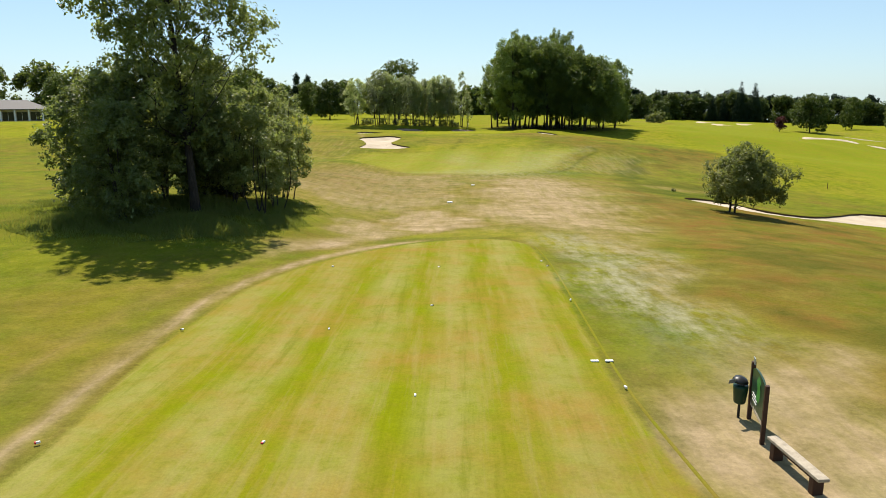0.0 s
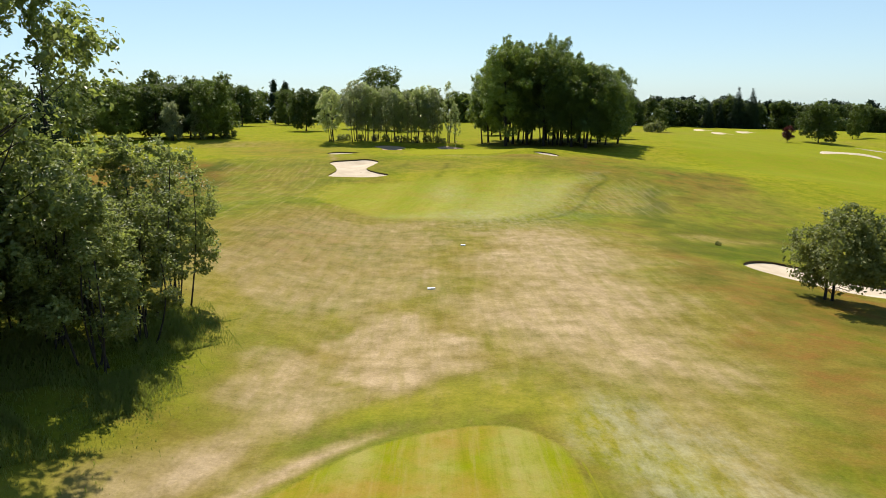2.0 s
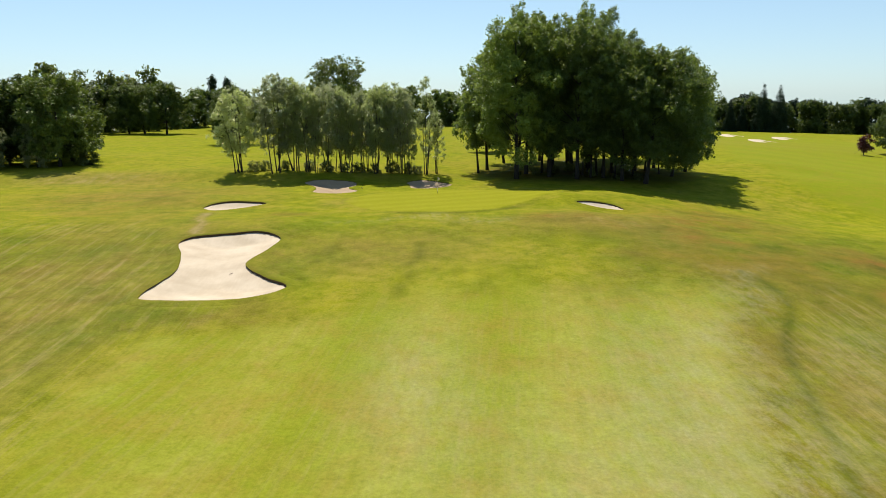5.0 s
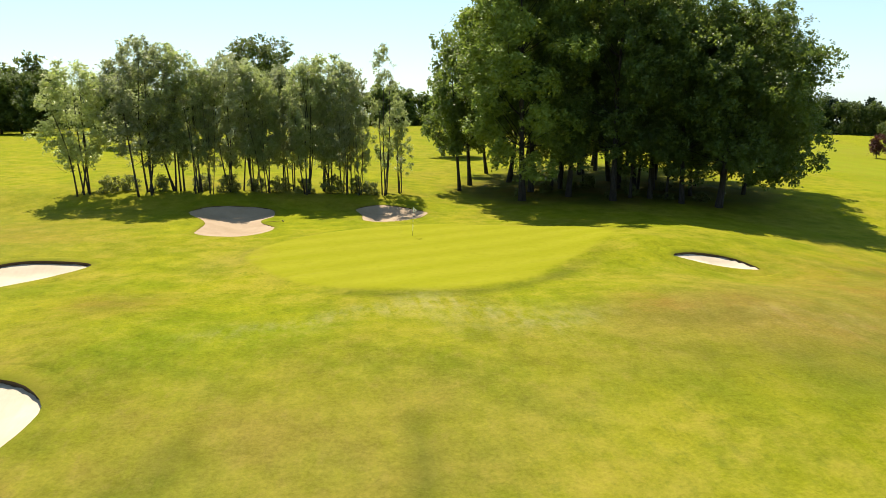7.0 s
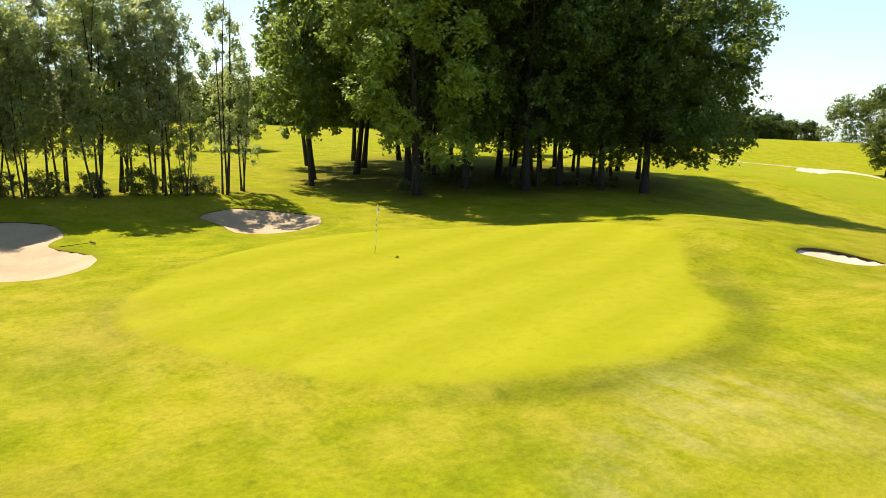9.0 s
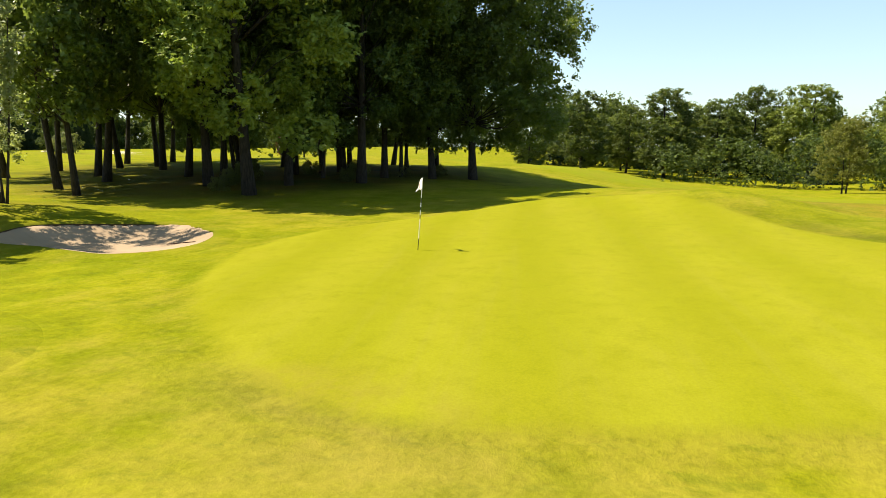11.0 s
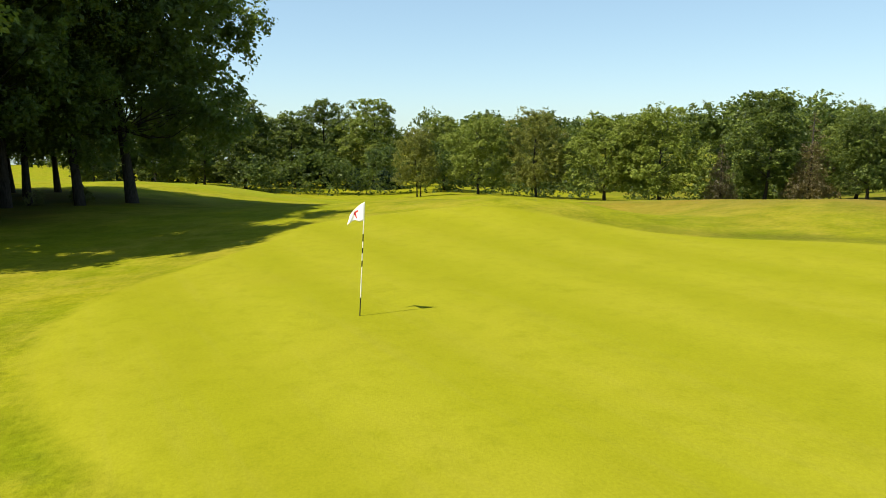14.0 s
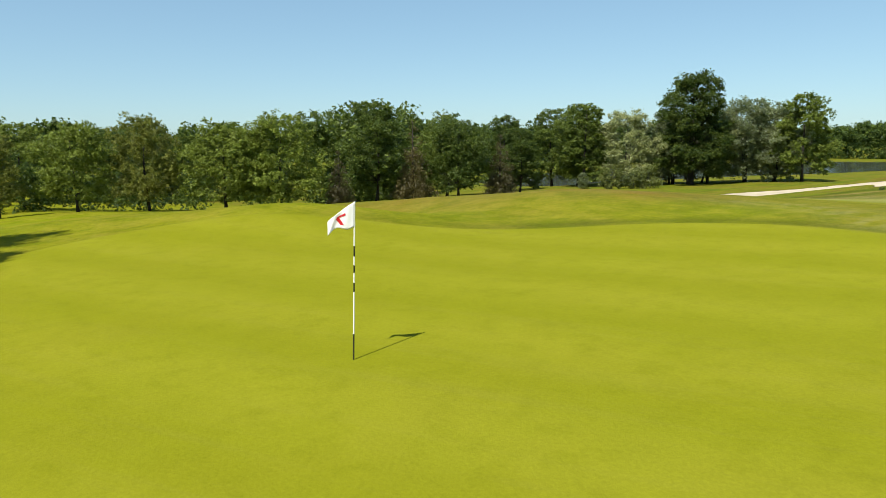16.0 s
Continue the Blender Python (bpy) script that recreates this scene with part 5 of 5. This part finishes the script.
# ---- long grass under the trees by the tee ----
def long_grass(seed, spots, count):
    rng = np.random.default_rng(seed)
    s = np.array(spots, float)
    k = rng.integers(0, len(s), count)
    off = rng.normal(size=(count, 2)) * 0.6
    off += 0.25 * np.sin(off[:, ::-1] * 5 + k[:, None])
    p = s[k, :2] + off * s[k, 2:4]
    z = height(p[:, 0], p[:, 1])
    h = s[k, 4] * rng.uniform(0.35, 1.15, count) * (0.15 + 0.95 * np.exp(-np.sum(off**2, 1)))
    a = rng.uniform(0, 6.283, count)
    w = 0.008 + 0.014 * rng.random(count)
    side = np.stack([np.cos(a), np.sin(a)], 1) * w[:, None]
    lean = rng.normal(size=(count, 2)) * 0.28 * h[:, None]
    v = np.stack([np.c_[p - side, z - 0.05], np.c_[p + side, z - 0.05], np.c_[p + lean * 0.45 + side * 0.7, z + h * 0.6], np.c_[p + lean, z + h]], 1).reshape(-1, 3)
    me = fast_mesh("long_grass", v, np.arange(4 * count).reshape(-1, 4))
    me.materials.append(M["tall"])
    tagged(new("long_grass", me), "uncut long grass round the trees by the tee", "grass", kind="stuff")


long_grass(7, [(-14.8, 40, 3.5, 2.6, 0.55), (-20, 40.5, 4, 3, 0.55), (-11.6, 52, 2.0, 3.6, 0.35), (-22, 48, 4.5, 4, 0.55), (-16, 46, 4, 3.5, 0.6), (-10.4, 45, 1.2, 2.4, 0.3)], 90000)


# ---- flagstick ----
def on(x, y, turn=0.0, lift=0.0):
    return pose(x, y, float(height(x, y)) + lift, 0, 0, turn)


def flagstick():
    f = thing("flagstick", "white flagstick with black bands and a white numbered flag", "flagstick", on(5.99, 172.98, 0, 0.065))
    f.matrix_basis = f.matrix_basis @ pose(0, 0, 0, 3.6, 2.0, 0)
    cup = bmesh.new()
    tube(cup, [(0, 0, -0.03), (0, 0, 0.024)], [0.056, 0.056], 20)
    part("cup", cup, "white", f, "white hole cup")
    bands = [(0.0, 0.40, "black"), (0.40, 0.98, "white"), (0.98, 1.10, "black"), (1.10, 1.24, "white"), (1.24, 1.34, "black"), (1.34, 1.46, "white"), (1.46, 1.60, "black"), (1.60, 2.20, "white")]
    for a, b, col in bands:
        bm = tube(bmesh.new(), [(0, 0, a), (0, 0, b)], [0.011, 0.0105], 10)
        part("pole_band", bm, col, f, "black band" if col == "black" else "white pole")
    # cloth, blown to one side and folding downwards
    nu, nv = 16, 12
    v = []
    for j in range(nv + 1):
        for i in range(nu + 1):
            u, w = i / nu, j / nv
            x = 0.36 * u
            y = 0.05 * math.sin(5.5 * u + 1.2 * w) * u + 0.02 * math.sin(11 * u - 3 * w) * u
            z = 2.19 - 0.33 * w * (1 - 0.5 * u) - 0.27 * u**1.2 - 0.03 * math.sin(7 * u) * w
            v.append((x * math.cos(0.15) - y * 0.2, y + 0.011, z))
    q = [(j * (nu + 1) + i, j * (nu + 1) + i + 1, (j + 1) * (nu + 1) + i + 1, (j + 1) * (nu + 1) + i) for j in range(nv) for i in range(nu)]
    turn = Matrix.Rotation(radians(52), 4, "Z")
    me = fast_mesh("flag", [tuple(turn @ Vector(p)) for p in v], q, True)
    cloth = hang("flag", me, "cloth", f, "white cloth flag")
    grow = cloth.modifiers.new("cloth", "SOLIDIFY")
    grow.thickness = 0.004
    # the number, bent with the cloth on both faces
    def at(u, w, off):
        y = 0.05 * math.sin(5.5 * u + 1.2 * w) * u + 0.02 * math.sin(11 * u - 3 * w) * u
        z = 2.19 - 0.33 * w * (1 - 0.5 * u) - 0.27 * u**1.2 - 0.03 * math.sin(7 * u) * w
        return turn @ Vector((0.36 * u * math.cos(0.15) - y * 0.2, y + 0.011 + off, z))

    for off in (0.006, -0.006):
        bm = bmesh.new()
        strokes = [((0.34, 0.30), (0.66, 0.30), 0.11, 0), ((0.64, 0.34), (0.46, 0.80), 0.125, 1)]
        for (u0, w0), (u1, w1), thick, slope in strokes:
            cols = []
            for s in range(7):
                u, w = u0 + (u1 - u0) * s / 6, w0 + (w1 - w0) * s / 6
                du, dw = (0, thick) if not slope else (thick, 0)
                cols.append((bm.verts.new(at(u - du / 2, w - dw / 2, off)), bm.verts.new(at(u + du / 2, w + dw / 2, off))))
            for (a, b), (c, d) in zip(cols, cols[1:]):
                bm.faces.new((a, b, d, c))
        part("numeral", bm, "scarlet", cloth, "red figure seven")


flagstick()


# ---- furniture of the tee ----
def tee_marker(x, y, turn, cap, label):
    m = thing("tee_marker", label, "tee marker", on(x, y, turn, 0.04) @ Matrix.Scale(0.55, 4), "tee markers")
    bm = bmesh.new()
    box(bm, 0.15, 0.10, 0.10, pose(-0.04, 0, 0.05), 0.03)
    part("block", bm, "white", m)
    bm = bmesh.new()
    box(bm, 0.07, 0.104, 0.104, pose(0.068, 0, 0.05), 0.03)
    part("cap", bm, cap, m, {"scarlet": "red painted end", "black": "dark painted end", "white": "white end"}[cap])


for x, y, turn, cap, label in [
    (-8.65, 13.95, 215, "scarlet", "white tee marker with a red end"), (-3.83, 13.9, 250, "scarlet", "white tee marker with a red end"),
    (-8.65, 22.5, 200, "black", "white tee marker with a dark end"), (-3.81, 22.65, 100, "black", "small white tee marker with a dark end"),
    (-0.41, 25.5, 30, "black", "small white tee marker with a dark end"), (-0.7, 16.5, 90, "white", "plain white tee marker"),
    (4.62, 16.9, 100, "white", "plain white tee marker"), (4.85, 26.1, 60, "white", "plain white tee marker"),
    (-5.25, 33.0, 10, "white", "plain white tee marker"), (-0.19, 33.0, 40, "black", "small white tee marker with a dark end"),
    (4.95, 35.0, 0, "white", "plain white tee marker"), (5.05, 33.5, 30, "black", "small white tee marker with a dark end"),
]:
    tee_marker(x, y, turn, cap, label)
for x in (4.27, 4.68):
    p = thing("tee_plate", "flat white plaque set in the tee", "plaque", on(x, 18.97, 2, 0.03), "plaques in the tee")
    bm = box(bmesh.new(), 0.22, 0.11, 0.03, pose(0, 0, 0.01), 0.008)
    part("plate", bm, "white", p)


for x, y, turn, wide in ((0.63, 65.4, 15, 0.52), (3.4, 80.6, -20, 0.40)):
    p = thing("distance_plate", "flat white distance plate lying in the dry grass", "plaque", on(x, y, turn), "distance plates")
    part("plate", box(bmesh.new(), wide, 0.24, 0.10, pose(0, 0, 0.04), 0.02), "white", p)


def hole_sign():
    s = thing("hole_sign", "dark hole sign with a green map between brown wooden posts", "sign", on(6.87, 14.5, -101.6) @ Matrix.Diagonal((1.08, 1, 0.73, 1)))
    for x in (-0.6, 0.6):
        bm = box(bmesh.new(), 0.09, 0.09, 1.95 if x < 0 else 1.85, pose(x, 0, 0.9), 0.012)
        part("post", bm, "stain", s, "brown stained post")
    bm = bmesh.new()
    ring = [(-0.55, 0.62), (0.55, 0.62), (0.55, 1.62)] + [(0.55 * math.cos(a), 1.62 + 0.22 * math.sin(a)) for a in np.linspace(0.15, math.pi - 0.15, 14)] + [(-0.55, 1.62)]
    front = [bm.verts.new((x, -0.02, z)) for x, z in ring]
    back = [bm.verts.new((x, 0.02, z)) for x, z in ring]
    bm.faces.new(front)
    bm.faces.new(back[::-1])
    for i in range(len(ring)):
        j = (i + 1) % len(ring)
        bm.faces.new((front[j], front[i], back[i], back[j]))
    board = part("board", bm, "darkgreen", s, "dark green board with an arched top")
    for side in (-0.025, 0.025):
        bm = bmesh.new()
        loop = [(-0.10, 0.98), (0.12, 0.95), (0.22, 1.2), (0.16, 1.5), (0.22, 1.68), (0.02, 1.76), (-0.12, 1.55), (-0.02, 1.3)]
        bm.faces.new([bm.verts.new((x, side, z)) for x, z in loop])
        part("map", bm, "mapgreen", board, "printed green plan of the hole")
        for k, (w, z) in enumerate([(0.3, 1.02), (0.42, 0.92), (0.36, 0.82)]):
            bm = box(bmesh.new(), w, 0.004, 0.045, pose(-0.22 + 0.02 * k, side * 1.1, z))
            part("text_bar", bm, "white", board, "pale bar of print")
    bm = box(bmesh.new(), 1.02, 0.05, 0.10, pose(0, 0, 0.57), 0.01)
    part("rail", bm, "plank", s, "pale wooden rail")
    bm = box(bmesh.new(), 0.16, 0.02, 0.20, pose(-0.55, 0, 1.93), 0.006)
    part("number_plate", bm, "grey", s, "small grey plate")


def waste_bin():
    b = thing("litter_bin", "dark green litter bin with a lid on a post", "bin", on(6.78, 15.2, 20) @ Matrix.Scale(0.66, 4))
    part("post", tube(bmesh.new(), [(0, 0, -0.2), (0, 0, 0.75)], [0.05, 0.045], 10), "black", b)
    bm = tube(bmesh.new(), [(0, 0, 0.55), (0, 0, 0.60), (0, 0, 1.12), (0, 0, 1.20)], [0.17, 0.20, 0.25, 0.25], 20)
    part("bucket", bm, "darkgreen", b, "tapered green bucket", True)
    bm = tube(bmesh.new(), [(0, 0.04, 1.34), (0, 0.02, 1.42), (0, 0, 1.47)], [0.27, 0.22, 0.06], 16)
    part("lid", bm, "black", b, "tilted black lid", True)
    part("hinge", tube(bmesh.new(), [(0, 0.22, 1.15), (0, 0.24, 1.38)], [0.02, 0.02], 6), "black", b)
    bm = box(bmesh.new(), 0.30, 0.02, 0.16, pose(-0.38, 0, 1.40, 12, 0, 0), 0.006)
    part("notice", bm, "grey", b, "grey notice plate")
    part("notice_arm", tube(bmesh.new(), [(-0.05, 0.05, 1.36), (-0.3, 0, 1.39)], [0.012, 0.012], 6), "grey", b)


def bench():
    b = thing("bench", "low weathered plank bench on stout wooden supports", "bench", on(6.80, 12.55, -84) @ Matrix.Scale(0.9, 4))
    bm = bmesh.new()
    box(bm, 1.9, 0.25, 0.075, pose(0, 0, 0.42), 0.018)
    part("seat", bm, "plank", b, "worn pale plank")
    for x in (-0.72, 0.72):
        bm = bmesh.new()
        box(bm, 0.16, 0.24, 0.42, pose(x, 0, 0.18), 0.02)
        part("support", bm, "stain", b, "dark wooden block")
    bm = box(bmesh.new(), 1.3, 0.05, 0.12, pose(0, 0, 0.32), 0.01)
    part("stretcher", bm, "stain", b)


def rake(x, y, turn, lift=-0.25):
    r = thing("bunker_rake", "wooden bunker rake lying in the sand", "rake", on(x, y, turn, lift), "bunker rakes")
    part("handle", tube(bmesh.new(), [(-0.8, 0, 0.05), (0.7, 0, 0.03)], [0.018, 0.018], 6), "stain", r)
    bm = box(bmesh.new(), 0.05, 0.55, 0.05, pose(0.72, 0, 0.04), 0.008)
    part("head", bm, "black", r)
    for k in range(8):
        part("tooth", tube(bmesh.new(), [(0.72, -0.25 + k * 0.07, 0.03), (0.72, -0.25 + k * 0.07, -0.05)], [0.008, 0.006], 5), "black", r)


hole_sign()
waste_bin()
bench()
rake(5.9, 182.35, -25, -0.10)
rake(-4.7, 182.6, 20, 0.05)
rake(-10.5, 137.7, 70, -0.40)


# ---- the clubhouse far to the west, and a farmhouse across the lake ----
def clubhouse():
    h = thing("clubhouse", "low pale clubhouse with a grey roof and dark glazed front", "building", on(-158, 252, 28))
    part("wall", box(bmesh.new(), 34, 14, 4.2, pose(0, 0, 2.0), 0.05), "render", h)
    bm = bmesh.new()
    ring = [(-19, -9, 4.1), (19, -9, 4.1), (19, 9, 4.1), (-19, 9, 4.1)]
    lo = [bm.verts.new((x, y, z)) for x, y, z in ring]
    up = [bm.verts.new((x, y, z + 0.3)) for x, y, z in ring]
    ridge = [bm.verts.new((-12, 0, 7.4)), bm.verts.new((12, 0, 7.4))]
    bm.faces.new(lo[::-1])
    for i in range(4):
        bm.faces.new((lo[i], lo[(i + 1) % 4], up[(i + 1) % 4], up[i]))
    for f in ((up[0], up[1], ridge[1], ridge[0]), (up[1], up[2], ridge[1]), (up[2], up[3], ridge[0], ridge[1]), (up[3], up[0], ridge[0])):
        bm.faces.new(f)
    roof = part("roof", bm, "roof", h, "shallow grey hipped roof")
    part("chimney", box(bmesh.new(), 1.0, 1.0, 5.0, pose(3, 1, 8.6), 0.04), "render", roof, "tall pale chimney")
    for k in range(8):
        x = -14.7 + 4.2 * k
        w = part("window", box(bmesh.new(), 3.3, 0.12, 2.9, pose(x, -7.05, 1.9), 0.02), "glass", h, "dark tall glazing")
        part("mullion", box(bmesh.new(), 0.08, 0.1, 2.9, pose(x, -7.14, 1.9)), "white", w)
        part("column", tube(bmesh.new(), [(x + 2.1, -8.6, -0.2), (x + 2.1, -8.6, 4.1)], [0.28, 0.24], 12), "white", h, "white veranda column")
    part("window", box(bmesh.new(), 0.12, 8, 2.6, pose(17.05, 0, 1.9), 0.02), "glass", h, "dark tall glazing")
    part("veranda_floor", box(bmesh.new(), 36, 3.4, 0.3, pose(0, -8.4, -0.05), 0.02), "render", h)


def farmhouse():
    h = thing("farmhouse", "pale far-off house among trees beyond the lake", "building", on(388, -228, 40))
    part("wall", box(bmesh.new(), 14, 8, 7.0, pose(0, 0, 3.2), 0.04), "render", h)
    bm = bmesh.new()
    v = [bm.verts.new(p) for p in ((-7.4, -4.6, 6.6), (7.4, -4.6, 6.6), (7.4, 4.6, 6.6), (-7.4, 4.6, 6.6), (-7.4, 0, 10), (7.4, 0, 10))]
    for f in ((0, 1, 5, 4), (2, 3, 4, 5), (1, 2, 5), (3, 0, 4), (3, 2, 1, 0)):
        bm.faces.new([v[i] for i in f])
    part("roof", bm, "roof", h)
    for x in (-4.5, 0, 4.5):
        for z in (1.8, 4.8):
            part("window", box(bmesh.new(), 1.2, 0.1, 1.5, pose(x, -4.05, z), 0.01), "glass", h)


clubhouse()
farmhouse()


# ---- a marker post on the next fairway ----
p = thing("marker_post", "thin dark marker post on the next fairway", "post", on(61.8, 114, 0, 0.05))
part("post", tube(bmesh.new(), [(0, 0, -0.2), (0, 0, 0.95)], [0.05, 0.045], 8), "stain", p)
part("cap", tube(bmesh.new(), [(0, 0, 0.95), (0, 0, 1.05)], [0.055, 0.03], 8), "black", p, "dark cap")
